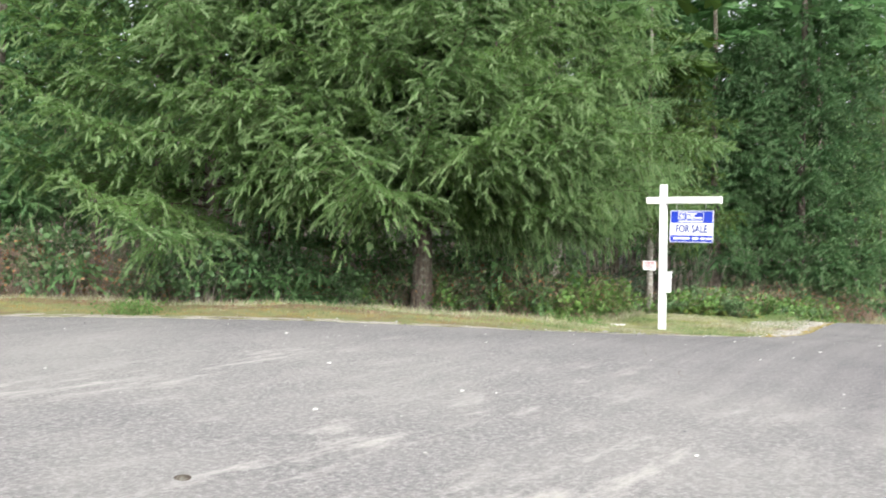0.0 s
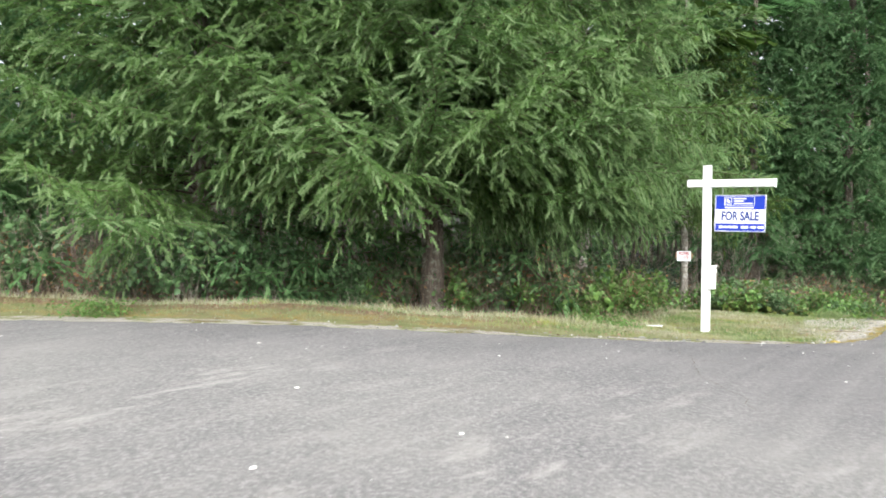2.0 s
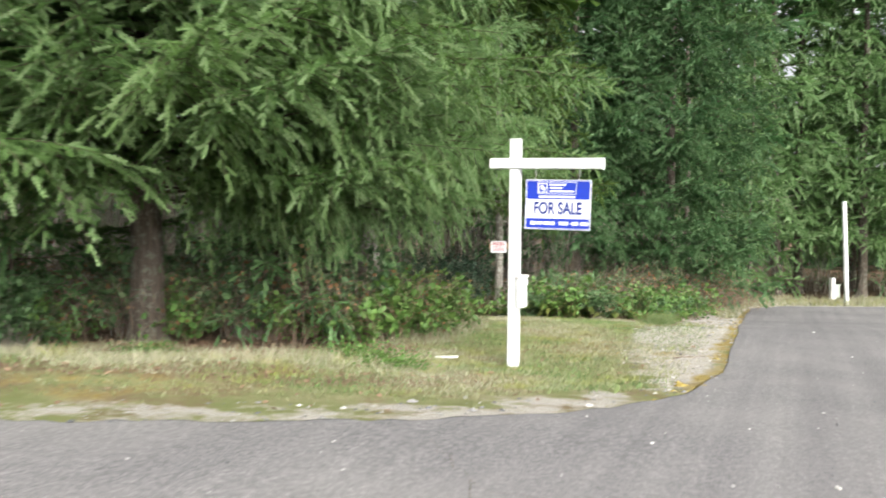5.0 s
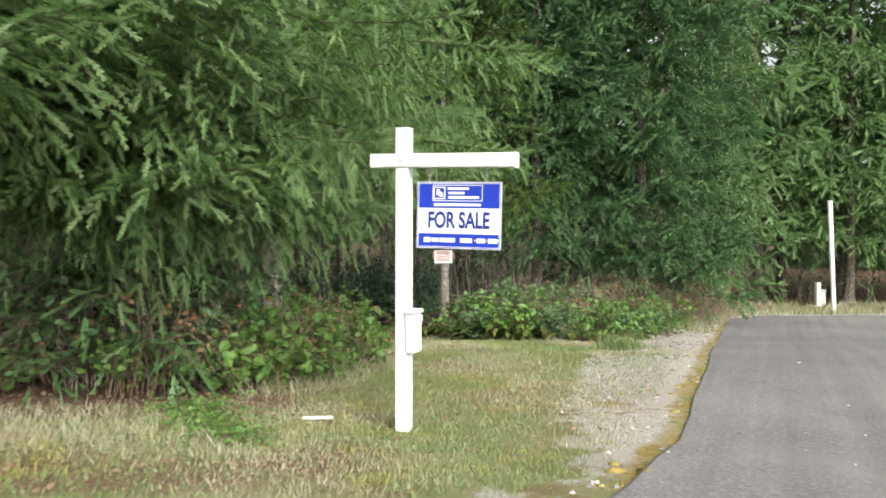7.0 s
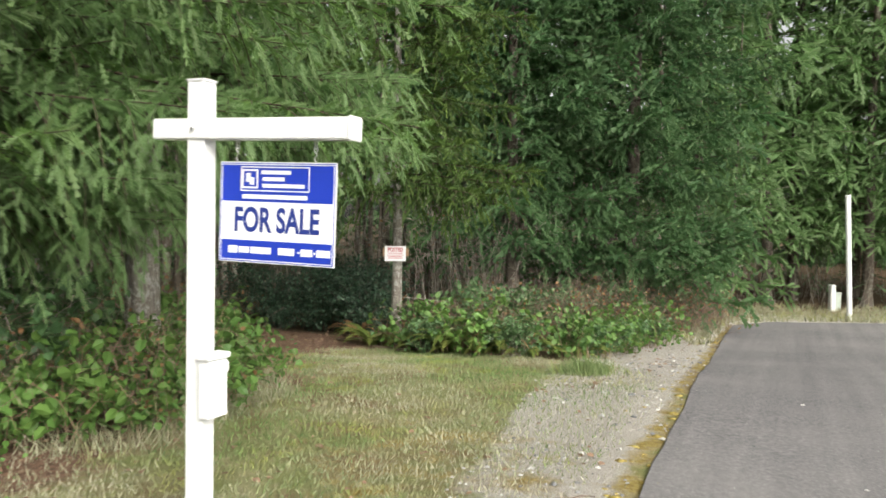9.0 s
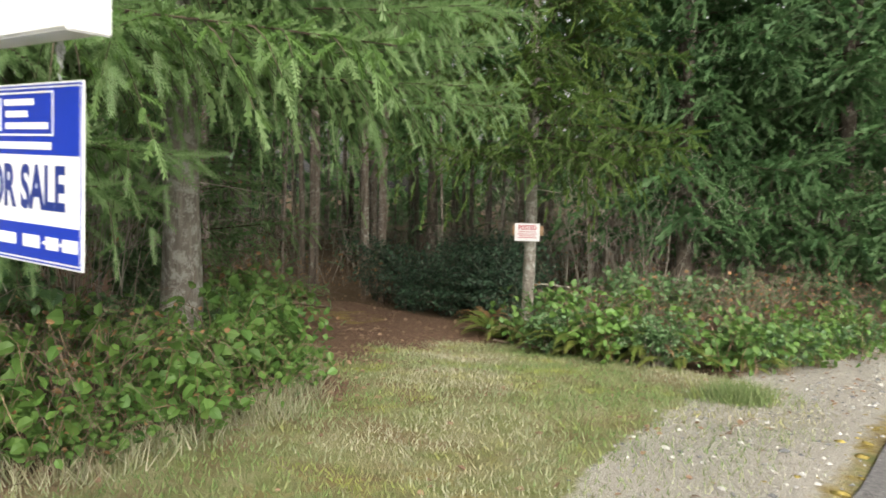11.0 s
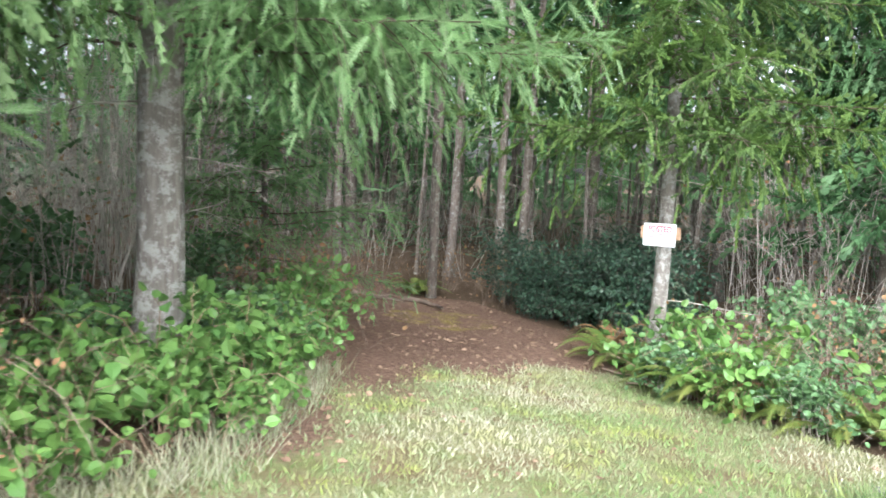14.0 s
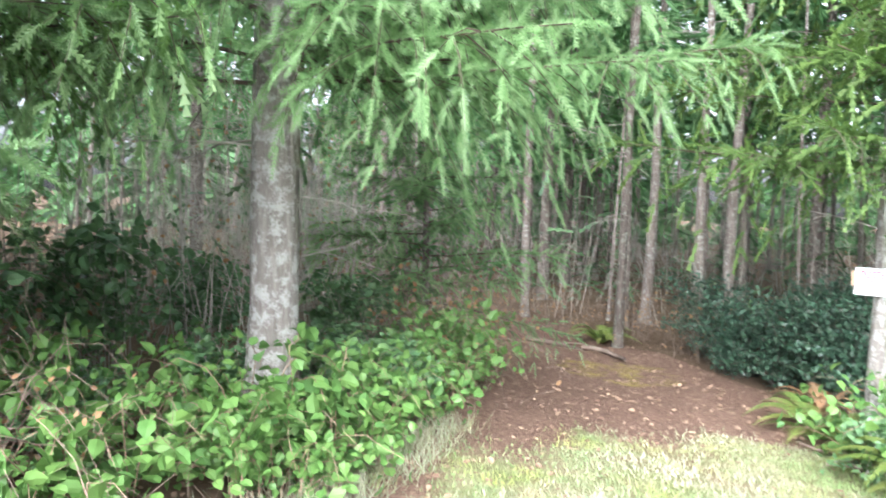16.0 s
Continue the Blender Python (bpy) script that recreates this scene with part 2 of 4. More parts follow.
VINYL = plain("white_vinyl", (.80, .81, .82), .35, 0, .07, 6)
PANEL_WHITE = plain("white_sign_face", (.78, .79, .81), .4, 0, .03)
PANEL_BLUE = plain("royal_blue_print", (.012, .04, .40), .4, 0, .06)
INK_BLUE = plain("navy_print", (.012, .03, .20), .5)
RED_INK = plain("red_print", (.50, .04, .07), .6)
STEEL = plain("galvanised_steel", (.60, .60, .60), .35, 1.)
BOARD = plain("weathered_board", (.42, .27, .17), .85, 0, .3)
CONCRETE = plain("painted_grey_green", (.36, .40, .35), .7)
PAPER = plain("pale_weathered_plastic", (.66, .66, .64), .6)


# ---- mesh helpers ----
def mesh_from(name, verts, faces, mats, index=None, attrs=None, smooth=False):
    me = bpy.data.meshes.new(name)
    me.from_pydata([tuple(v) for v in verts], [], faces)
    for m in mats:
        me.materials.append(m)
    if index is not None:
        me.polygons.foreach_set("material_index", np.asarray(index, np.int32))
    for key, values in (attrs or {}).items():
        a = me.attributes.new(key, "FLOAT", "POINT")
        a.data.foreach_set("value", np.asarray(values, np.float32))
    if smooth:
        me.polygons.foreach_set("use_smooth", np.ones(len(me.polygons), bool))
    me.update()
    return me


def part(name, bm, mat, parent, label=""):
    me = bpy.data.meshes.new(name)
    bm.to_mesh(me)
    bm.free()
    me.materials.append(mat)
    ob = new(name, me)
    ob.parent = parent
    return tagged(ob, label)


def mesh_part(name, me, parent, m=None, label=""):
    ob = new(name, me)
    ob.parent = parent
    if m is not None:
        ob.matrix_basis = m
    return tagged(ob, label)


def box(sx, sy, sz, at=(0, 0, 0), bevel=0.004, m=None):
    bm = bmesh.new()
    bmesh.ops.create_cube(bm, size=1)
    bmesh.ops.scale(bm, vec=(sx, sy, sz), verts=bm.verts)
    if bevel:
        bmesh.ops.bevel(bm, geom=bm.edges[:], offset=bevel, segments=2, affect="EDGES")
    bmesh.ops.translate(bm, vec=at, verts=bm.verts)
    if m is not None:
        bmesh.ops.transform(bm, matrix=m, verts=bm.verts)
    return bm


def tube(points, radii, sides=6):
    """Vertices and faces of a tapered tube along points."""
    pts, n = np.asarray(points, float), len(points)
    d = np.gradient(pts, axis=0)
    d /= np.linalg.norm(d, axis=1)[:, None] + 1e-9
    ref = np.where(np.abs(d[:, 2:3]) > .9, np.array([[1., 0, 0]]), np.array([[0, 0, 1.]]))
    u = np.cross(d, ref)
    u /= np.linalg.norm(u, axis=1)[:, None] + 1e-9
    v = np.cross(d, u)
    a = np.linspace(0, 2 * math.pi, sides, endpoint=False)
    ring = pts[:, None] + np.asarray(radii)[:, None, None] * (np.cos(a)[None, :, None] * u[:, None] + np.sin(a)[None, :, None] * v[:, None])
    faces = [(i * sides + j, i * sides + (j + 1) % sides, (i + 1) * sides + (j + 1) % sides, (i + 1) * sides + j)
             for i in range(n - 1) for j in range(sides)]
    faces.append(tuple(range(n * sides - 1, (n - 1) * sides - 1, -1)))
    return ring.reshape(-1, 3), faces


class Pile:
    """Gathers vertices, faces, material numbers and the tip value of one mesh."""

    def __init__(self):
        self.v, self.f, self.m, self.t, self.n = [], [], [], [], 0

    def add(self, v, f, mat, tip=0.0):
        v = np.asarray(v).reshape(-1, 3)
        self.v.append(v)
        self.f += [tuple(i + self.n for i in q) for q in f]
        self.m += [mat] * len(f)
        self.t.append(np.broadcast_to(np.asarray(tip, float), (len(v),)))
        self.n += len(v)

    def triangles(self, v, mat, tip):
        """v: triangles as an array (n, 3, 3)."""
        k = np.arange(len(v) * 3).reshape(-1, 3)
        self.add(v, k.tolist(), mat, np.repeat(tip, 3))

    def mesh(self, name, mats, smooth=False):
        return mesh_from(name, np.concatenate(self.v), self.f, mats, self.m, {"tip": np.concatenate(self.t)}, smooth)


def unit(v):
    return v / (np.linalg.norm(v, axis=-1, keepdims=True) + 1e-9)


def shoots(pile, at, way, length, rng, tip, pairs=6, wide=.02, mat=1, upright=3, slim=1.15):
    """Needle-clad shoots: each a brush of close-set needles in two planes round its axis."""
    n = len(at)
    way = unit(way)
    side = unit(np.cross(way, np.array([0, 0, 1.0]) + .3 * rng.standard_normal((n, 3))))
    up = np.cross(side, way)
    sag = np.array([0, 0, -1.0]) * (length * .10)[:, None]
    out = []
    for plane, teeth in ((side, pairs), (up, upright)):
        for k in range(teeth):
            a, b = k / teeth, (k + slim) / teeth
            c = (a + b) / 2 + .3 / teeth + .1
            fat = min(1.0, .72 + k / teeth, 1.35 - .75 * k / teeth)
            p0, p1 = at + way * (length * a)[:, None] + sag * a * a, at + way * (length * b)[:, None] + sag * b * b
            mid = at + way * (length * c)[:, None] + sag * c * c
            for sign in (-1, 1):
                out.append(np.stack((p0, p1, mid + plane * (sign * wide * fat * rng.uniform(.8, 1.15, n))[:, None]), 1))
    tris = np.concatenate(out)
    pile.triangles(tris, mat, np.tile(tip, len(out)))


def bough(name, length, seed, mats, hang=.5, gap=.095, step_=.062, pairs=6, wide=.021, size=.185, reach=.36, bare=.1, upright=3, lift=0.0, slim=1.15):
    """A fir limb along x: main axis, side branchlets that hang, and shoots along them."""
    rng = np.random.default_rng(seed)
    pile = Pile()
    s = np.linspace(0, 1, 9)
    wob = rng.uniform(-.07, .07, 2) * length

    def axis(s):
        s = np.asarray(s, float)
        return np.stack((s * length, wob[0] * np.sin(3 * s) + wob[1] * np.sin(6 * s), length * (.10 * s - .20 * hang * s ** 2 + .10 * np.maximum(s - .75, 0) + lift * np.maximum(s - .45, 0) ** 2)), -1)

    v, f = tube(axis(s), .003 + .0045 * length * (1 - s) ** 1.3, 5)
    pile.add(v, f, 0)
    P, D, L, T = [], [], [], []
    for k in range(int(length * (1 - bare) / gap)):
        q = bare + (1 - bare) * (k + rng.uniform(.2, .8)) * gap / (length * (1 - bare))
        if q > 1:
            break
        root, sign = axis(q), (-1) ** k
        l = (.13 + reach * min(length, 3.2) * (1 - q) ** .8 * min(1, .45 + 2.2 * q)) * rng.uniform(.6, 1.15)
        yaw = math.radians(rng.uniform(26, 82)) * sign
        w = np.array([math.cos(yaw), math.sin(yaw), rng.uniform(-.4, .3)])
        n = max(3, int(l / step_))
        u = np.linspace(0, 1, n)
        drop = hang * rng.uniform(.2, 2.0) * (1 - .6 * min(1, lift) * q)
        pts = root + w * (u * l)[:, None] * (1 - .25 * drop * u[:, None]) + np.array([0, 0, -1.]) * (drop * l * u ** 1.7)[:, None]
        if l > .2:
            idx = np.unique(np.linspace(0, n - 1, 4).astype(int))
            v, f = tube(pts[idx], np.linspace(.0045, .0015, len(idx)), 3)
            pile.add(v, f, 0)
        d = unit(np.gradient(pts, axis=0))
        turn = np.where(np.arange(n) % 2, 1, -1)[:, None]
        flip = unit(np.cross(d, np.array([0, 0, 1.])))
        P.append(pts)
        D.append(d * .85 + flip * turn * .62 + rng.standard_normal((n, 3)) * .3 + np.array([0, 0, -.3 * hang + .9 * lift * max(0, q - .45)]))
        L.append(size * rng.uniform(.6, 1.25, n) * (1 - .3 * u))
        T.append(np.clip((u - .3) * 1.2, 0, 1) * rng.uniform(.0, 1.0) * (.4 + .6 * q))
        P.append(pts[-1:])
        D.append(d[-1:])
        L.append(np.array([size * 1.2]))
        T.append(np.array([rng.uniform(.3, .9)]))
    n = int(length * (.95 - bare) / (step_ * .55))
    q = np.linspace(bare + .05, 1, n)
    P.append(axis(q))
    D.append(np.array([[.8, 0, .25]]) + rng.standard_normal((n, 3)) * np.array([.3, .75, .4]))
    L.append(size * rng.uniform(.7, 1.2, n))
    T.append(rng.uniform(0, .8, n) * q ** 2)
    shoots(pile, np.concatenate(P), np.concatenate(D), np.concatenate(L), rng, np.concatenate(T), pairs, wide, 1, upright, slim)
    return pile.mesh(name, mats)


def limb_set(needles, seed, twig=LIMBWOOD, **more):
    """Four lengths of limb, two of each."""
    return [(l, [bough("limb", l, seed + 10 * i + k, [twig, needles], **more) for k in range(2)]) for i, l in enumerate((1.1, 2.0, 3.2, 4.6))]


CLOSE = limb_set(NEEDLES_PALE, 150, hang=.36, gap=.08, step_=.055, pairs=17, wide=.021, size=.135, upright=9, slim=.62)
NEAR = limb_set(NEEDLES, 100, hang=.44, gap=.085, step_=.05, pairs=7, wide=.021, size=.12, upright=4)
ROADSIDE = limb_set(NEEDLES, 120, hang=.32, gap=.075, step_=.048, pairs=6, wide=.023, size=.12, lift=.32, upright=4)
FULL = limb_set(NEEDLES_DEEP, 340, hang=.34, gap=.12, step_=.085, pairs=4, wide=.036, size=.19, upright=2, lift=.25)
SIDE = limb_set(NEEDLES_FRESH, 200, hang=.42, gap=.1, size=.15, pairs=5)
DEEP = limb_set(NEEDLES_DEEP, 300, hang=.42, gap=.15, step_=.1, pairs=4, wide=.027, size=.2, upright=1)
FAR = limb_set(NEEDLES_DEEP, 400, hang=.5, gap=.28, step_=.22, pairs=3, wide=.055, size=.42, upright=1)
# paler needles put the haze of the far road end into colour
ROADEND_HAZE = limb_set(NEEDLES_PALE, 420, hang=.4, gap=.2, step_=.15, pairs=4, wide=.05, size=.3, upright=1)
# same limbs as FULL, in the needles coloured darker for shade
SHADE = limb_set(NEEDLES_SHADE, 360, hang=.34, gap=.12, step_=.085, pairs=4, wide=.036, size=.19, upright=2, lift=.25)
DEAD = [(l, [bough("dead_limb", l, 500 + i, [TWIG, TWIG], hang=.5, gap=.3, step_=.5, pairs=1, wide=.004, size=.2, upright=0)]) for i, l in enumerate((1.1, 2.0))]


def pick(limbs, length):
    l, kinds = min(limbs, key=lambda k: abs(k[0] - length))
    return random.choice(kinds), length / l


def top_crown(height, low, wide, mats, rng):
    """The upper crown as coarse sprays, all one mesh."""
    pile = Pile()
    P, D, L = [], [], []
    z = low
    while z < height - .2:
        r = wide * (height - z) / (height - low + .01) + .25
        for a in rng.uniform(0, 2 * math.pi, 5):
            n = max(2, int(r / .38))
            u = np.linspace(.1, 1, n)
            w = np.array([math.cos(a), math.sin(a), -.12])
            pts = np.array([0, 0, z]) + w * (u * r)[:, None]
            side = np.array([-w[1], w[0], 0])
            for k in (-1, 0, 1):
                P.append(pts)
                D.append(w + side * k * .9 + rng.standard_normal((n, 3)) * .2 - np.array([0, 0, .25]))
                L.append(.75 * rng.uniform(.7, 1.2, n) * (1.2 - .5 * u))
        z += 1.0
    P, D, L = np.concatenate(P), np.concatenate(D), np.concatenate(L)
    shoots(pile, P, D, L, rng, rng.uniform(0, .4, len(P)), 2, .15, 1, 0)
    return pile.mesh("crown", mats)


def trunk_mesh(height, radius, bark_mat, rng, lean=0.02):
    n = 16
    z = np.concatenate((np.array([-.25, 0, .15, .4, .8]), np.linspace(1.3, height, n - 5)))
    bend = rng.uniform(-lean, lean, 2)
    pts = np.stack((bend[0] * z + .02 * np.sin(z), bend[1] * z + .02 * np.cos(1.3 * z), z), 1)
    rad = radius * (1 - .93 * np.clip(z / height, 0, 1) ** .9) + radius * .45 * np.exp(-np.maximum(z, 0) / .18)
    v, f = tube(pts, rad, 14)
    v = v + .05 * radius * rng.standard_normal(v.shape) * (v[:, 2:3] < 4)
    return mesh_from("trunk", v, f, [bark_mat], smooth=True), pts


def fir(x, y, height, radius, limbs, low, high, reach, count, label, seed, bark_mat=BARK, needles=NEEDLES_DEEP, dead=0, facing=None, tilt=8, group="fir trees along the road", top=True, lean=.02, keep=None, shorten=None, side=None):
    """A conifer: trunk, single limbs in the seen height and a crown above."""
    rng = np.random.default_rng(seed)
    random.seed(seed)
    tree = new("fir_tree")
    tree.location = (x, y, float(ground_z(x, y)) - .02)
    tagged(tree, label, "tree", group)
    me, pts = trunk_mesh(height, radius, bark_mat, rng, lean)
    mesh_part("trunk", me, tree)
    for k in range(count):
        z = low + (high - low) * (k + rng.uniform(0, 1)) / count
        a = 2.399 * k + rng.uniform(-.5, .5)
        if facing is not None and rng.uniform() < .55:
            a = math.radians(facing) + rng.uniform(-1.5, 1.5)
        if keep is not None and not keep(math.degrees(a) % 360, z):
            continue
        l = reach * (1 - .55 * max(0, z - low) / max(height - low, 1)) * rng.uniform(.62, 1.1)
        if shorten is not None:
            l = min(l, shorten(math.degrees(a) % 360, z))
        away = math.cos(a - math.radians(-60 if facing is None else facing)) < -.35
        if away and rng.uniform() < .5:
            continue
        me, s = pick(DEEP if away and limbs in (NEAR, CLOSE) else side(math.degrees(a) % 360) if side else limbs, l)
        c = [np.interp(z, pts[:, 2], pts[:, i]) for i in (0, 1)]
        mesh_part("branch", me, tree, pose(c[0], c[1], z, rng.uniform(-26, 26), tilt * rng.uniform(-.6, 1.5), math.degrees(a)) @ Matrix.Scale(s, 4))
    for k in range(dead):
        z = .5 + (low + .6) * rng.uniform(0, 1)
        me, s = pick(DEAD, rng.uniform(.5, 1.6))
        mesh_part("dead_branch", me, tree, pose(0, 0, z, 0, rng.uniform(-15, 10), rng.uniform(0, 360)) @ Matrix.Scale(s, 4))
    if top:
        mesh_part("crown", top_crown(height, high - .2, reach * .62, [TWIG, needles], rng), tree)
    return tree


# ---- ground and road ----
def grid_mesh(name, xs, ys, zf, mat, attrs=None):
    X, Y = np.meshgrid(xs, ys, indexing="ij")
    v = np.stack((X, Y, zf(X, Y)), -1).reshape(-1, 3)
    ny = len(ys)
    f = [(i * ny + j, (i + 1) * ny + j, (i + 1) * ny + j + 1, i * ny + j + 1) for i in range(len(xs) - 1) for j in range(ny - 1)]
    return mesh_from(name, v, f, [mat], attrs={k: fn(v[:, 0], v[:, 1]) for k, fn in (attrs or {}).items()}, smooth=True)


def inland(x, y):
    slope = np.gradient(EDGE_Y, EDGE_X)
    return (y - road_edge(x)) / np.sqrt(1 + np.interp(x, EDGE_X, slope) ** 2)


def grassy(x, y):
    return open_ground(x, y) * step(24, 21, y)


def littered(x, y):
    bound = np.interp(y, (14.6, 15.2, 16.3, 17.9, 19.3, 20.0, 20.6), (1.2, 1.5, 1.05, .9, 1.0, 1.7, 8))
    trail = open_ground(x, y) * step(-.9, .55, bound - x + .35 * np.sin(2.3 * x + 1.7 * y) * np.sin(3.1 * y)) * step(14.2, 15.4, y)
    e = inland(x, y)
    front = .7 * step(.9, .2, np.abs(e - 3.6)) * step(2.2, .8, x) * step(14.5, 13.5, y)
    verge = .55 * step(.75, .2, np.abs(e - 1.5)) * step(2.6, 1.6, x) * step(13, 12, y)
    return np.maximum(np.maximum(trail, front), verge)


def gravelly(x, y):
    e = inland(x, y)
    lane = step(1.9, 1.2, e) * step(2.8, 3.8, x) * (1 - .5 * step(.6, .9, np.abs(e - .9)))
    rim = step(.75, .35, e) * step(3.6, 2.6, x) * .55
    return np.maximum(lane, rim) * step(-.2, .0, e)


def mossy(x, y):
    e = inland(x, y)
    strip = .56 * step(.22, .05, np.abs(e - .05)) * step(2.9, 3.6, x) * step(9, 8, x)
    lawn = .42 * step(.9, .2, np.hypot(x - 3.1, y - 13.4) - .6) + .45 * step(.7, .1, np.hypot(x + 1.2, y - 20.9) - .5)
    verge = .45 * step(.9, .2, np.abs(e - .9)) * step(.8, -.5, x)
    return np.maximum(np.maximum(strip, lawn), verge)


def spread(lo, a, b, hi, fine, coarse):
    left = a - np.cumsum(np.geomspace(fine, coarse, 22))
    right = b + np.cumsum(np.geomspace(fine, coarse, 22))
    return np.concatenate(([lo], left[left > lo][::-1], np.arange(a, b, fine), right[right < hi], [hi]))


def ground_sheet_z(x, y):
    return ground_z(x, y) - .05 * step(.05, -.25, inland(x, y))


ground = new("ground", grid_mesh("ground", spread(-400, -6, 9, 400, .11, 18), spread(-400, 5.5, 23.5, 400, .11, 18), ground_sheet_z, SOIL,
                                 {"grassy": grassy, "littered": littered, "gravelly": gravelly, "mossy": mossy}))
tagged(ground, "grassy verge and brown forest floor with gravel and moss", "ground", kind="structure")


def road_mesh():
    xs = np.concatenate((np.arange(-70, -8, 2.0), np.arange(-8, 9.5, .12), np.arange(9.5, 70, 2.0)))
    k = np.concatenate((np.array([0, .02, .06]), .1 + np.geomspace(.1, 90, 90)))
    X = np.repeat(xs[:, None], len(k), 1)
    wav = .035 * np.sin(7 * xs) + .025 * np.sin(17 * xs + 1) + .02 * np.sin(31 * xs)
    Y = road_edge(xs)[:, None] - k[None] + wav[:, None] * np.exp(-k / .3)[None]
    Z = ground_z(X, np.minimum(Y, 200)) + .012 - .03 * (k[None] < .01)
    v = np.stack((X, Y, Z), -1).reshape(-1, 3)
    n = len(k)
    f = [(i * n + j, i * n + j + 1, (i + 1) * n + j + 1, (i + 1) * n + j) for i in range(len(xs) - 1) for j in range(n - 1)]
    x, y = v[:, 0], v[:, 1]
    seam = 1.55 + .10 * (9.0 - y) + .05 * np.sin(3 * y)
    newer = np.maximum(step(-1.1, .9, x - seam) * step(5.0, 8.6, y + .35 * x), .75 * step(2.6, .5, -inland(x, y)))
    tracks = sum(step(.55, .1, np.abs((x - a) * .91 - (y - 2.45) * .415 + .12 * np.sin(2 * y))) for a in (0., 1.35, 3.1, -2.6))
    dusty = step(9.0, 6.5, y + .1 * x) * (1 - newer) * np.clip(.3 + .75 * tracks, 0, 1)
    return mesh_from("road", v, f, [ASPHALT], attrs={"newer": newer, "dusty": dusty}, smooth=True)


road = tagged(new("road", road_mesh()), "worn grey asphalt road with pale dusty patches", "road", kind="structure")


# ---- the sale sign ----
def text_mesh(words, size, mat, width=None):
    cu = bpy.data.curves.new("lettering", "FONT")
    cu.body, cu.size, cu.align_x, cu.align_y, cu.extrude, cu.offset = words, size, "CENTER", "CENTER", .0006, size * .03
    ob = bpy.data.objects.new("lettering", cu)
    scene.collection.objects.link(ob)
    me = bpy.data.meshes.new_from_object(ob.evaluated_get(bpy.context.evaluated_depsgraph_get()))
    bpy.data.objects.remove(ob)
    me.materials.clear()
    me.materials.append(mat)
    if width:
        xs = [v.co.x for v in me.vertices]
        k = width / (max(xs) - min(xs))
        for v in me.vertices:
            v.co.x *= k
    return me


def bars(bm_list):
    out = bmesh.new()
    for cx, cz, w, h in bm_list:
        b = box(w, .0012, h, (cx, 0, cz), 0)
        me = bpy.data.meshes.new("bar")
        b.to_mesh(me)
        b.free()
        out.from_mesh(me)
        bpy.data.meshes.remove(me)
    return out


SX, SY = 2.157, 12.14
SZ = float(ground_z(SX, SY))
ARM = math.degrees(math.atan2(-.321, 1.007))
post = new("sign_post")
post.matrix_world = pose(SX, SY, SZ, 0, .4, ARM)
tagged(post, "white vinyl yard sign post with a crossarm, set in grass", "sign post")
H = 2.115 - SZ
part("post", box(.094, .094, H + .3, (0, 0, H / 2 - .15), .006), VINYL, post)
part("cap", box(.1, .1, .012, (0, 0, H + .006), .004), VINYL, post)
SLANT = Matrix.Translation((0, 0, 1.898 - SZ)) @ pose(0, 0, 0, 0, 1.3, 0) @ Matrix.Translation((0, 0, SZ - 1.898))
arm = part("arm", box(1.05, .094, .094, (.285, -.012, 1.898 - SZ), .006, SLANT), VINYL, post)
part("end_cap", box(.012, .104, .104, (.816, -.012, 1.898 - SZ), .004, SLANT), VINYL, arm)
bolt = bmesh.new()
bmesh.ops.create_cone(bolt, cap_ends=True, segments=8, radius1=.011, radius2=.007, depth=.012, matrix=pose(0, -.066, 1.898 - SZ, 90, 0, 0))
part("bolt", bolt, STEEL, arm, "steel bolt head")
# brochure box on the arm side of the post
holder = new("brochure_box")
holder.matrix_world = pose(SX, SY, SZ, 0, 0, ARM)
tagged(holder, "white plastic brochure box mounted on the sign post", "brochure box")
part("body", box(.062, .135, .27, (.08, 0, .705 - SZ), .006), VINYL, holder)
lid = box(.078, .16, .028, (.084, 0, .855 - SZ), .006)
part("lid", lid, VINYL, holder)
part("lip", box(.012, .138, .05, (.112, 0, .80 - SZ), .003), VINYL, holder)

sign = new("sale_sign")
PX, PY_ = 2.552, 12.045
sign.matrix_world = pose(PX, PY_, 1.516, 0, 1.6, math.degrees(math.atan2(-.171, .583)))
tagged(sign, "blue and white FOR SALE sign hanging from the post arm", "sign")
W, HH = .61, .457
part("panel", box(W, .006, HH, (0, 0, 0), .002), PANEL_WHITE, sign)
part("upper_band", box(W - .03, .0012, .165, (0, -.0036, .132), 0), PANEL_BLUE, sign, "royal blue printed band")
part("lower_band", box(W - .03, .0012, .088, (0, -.0036, -.170), 0), PANEL_BLUE, sign, "royal blue printed band")
rim = bars([(0, .221, W - .012, .004), (0, -.221, W - .012, .004), (-.297, 0, .004, .445), (.297, 0, .004, .445)])
bmesh.ops.translate(rim, vec=(0, -.0036, 0), verts=rim.verts)
part("rim_line", rim, PANEL_BLUE, sign)
mesh_part("lettering", text_mesh("FOR SALE", .152, INK_BLUE, .445), sign, pose(.0, -.0036, -.038, 90, 0, 0), "navy FOR SALE lettering")
bx, bz = -.01, .152
frame_bars = [(bx, bz + .053, .36, .005), (bx, bz - .053, .36, .005), (bx - .178, bz, .005, .11), (bx + .178, bz, .005, .11)]
emblem = [(bx - .131, bz + .039, .085, .008), (bx - .131, bz - .039, .085, .008), (bx - .17, bz, .008, .085), (bx - .092, bz, .008, .085),
          (bx - .140, bz + .006, .024, .040), (bx - .120, bz - .010, .022, .034)]
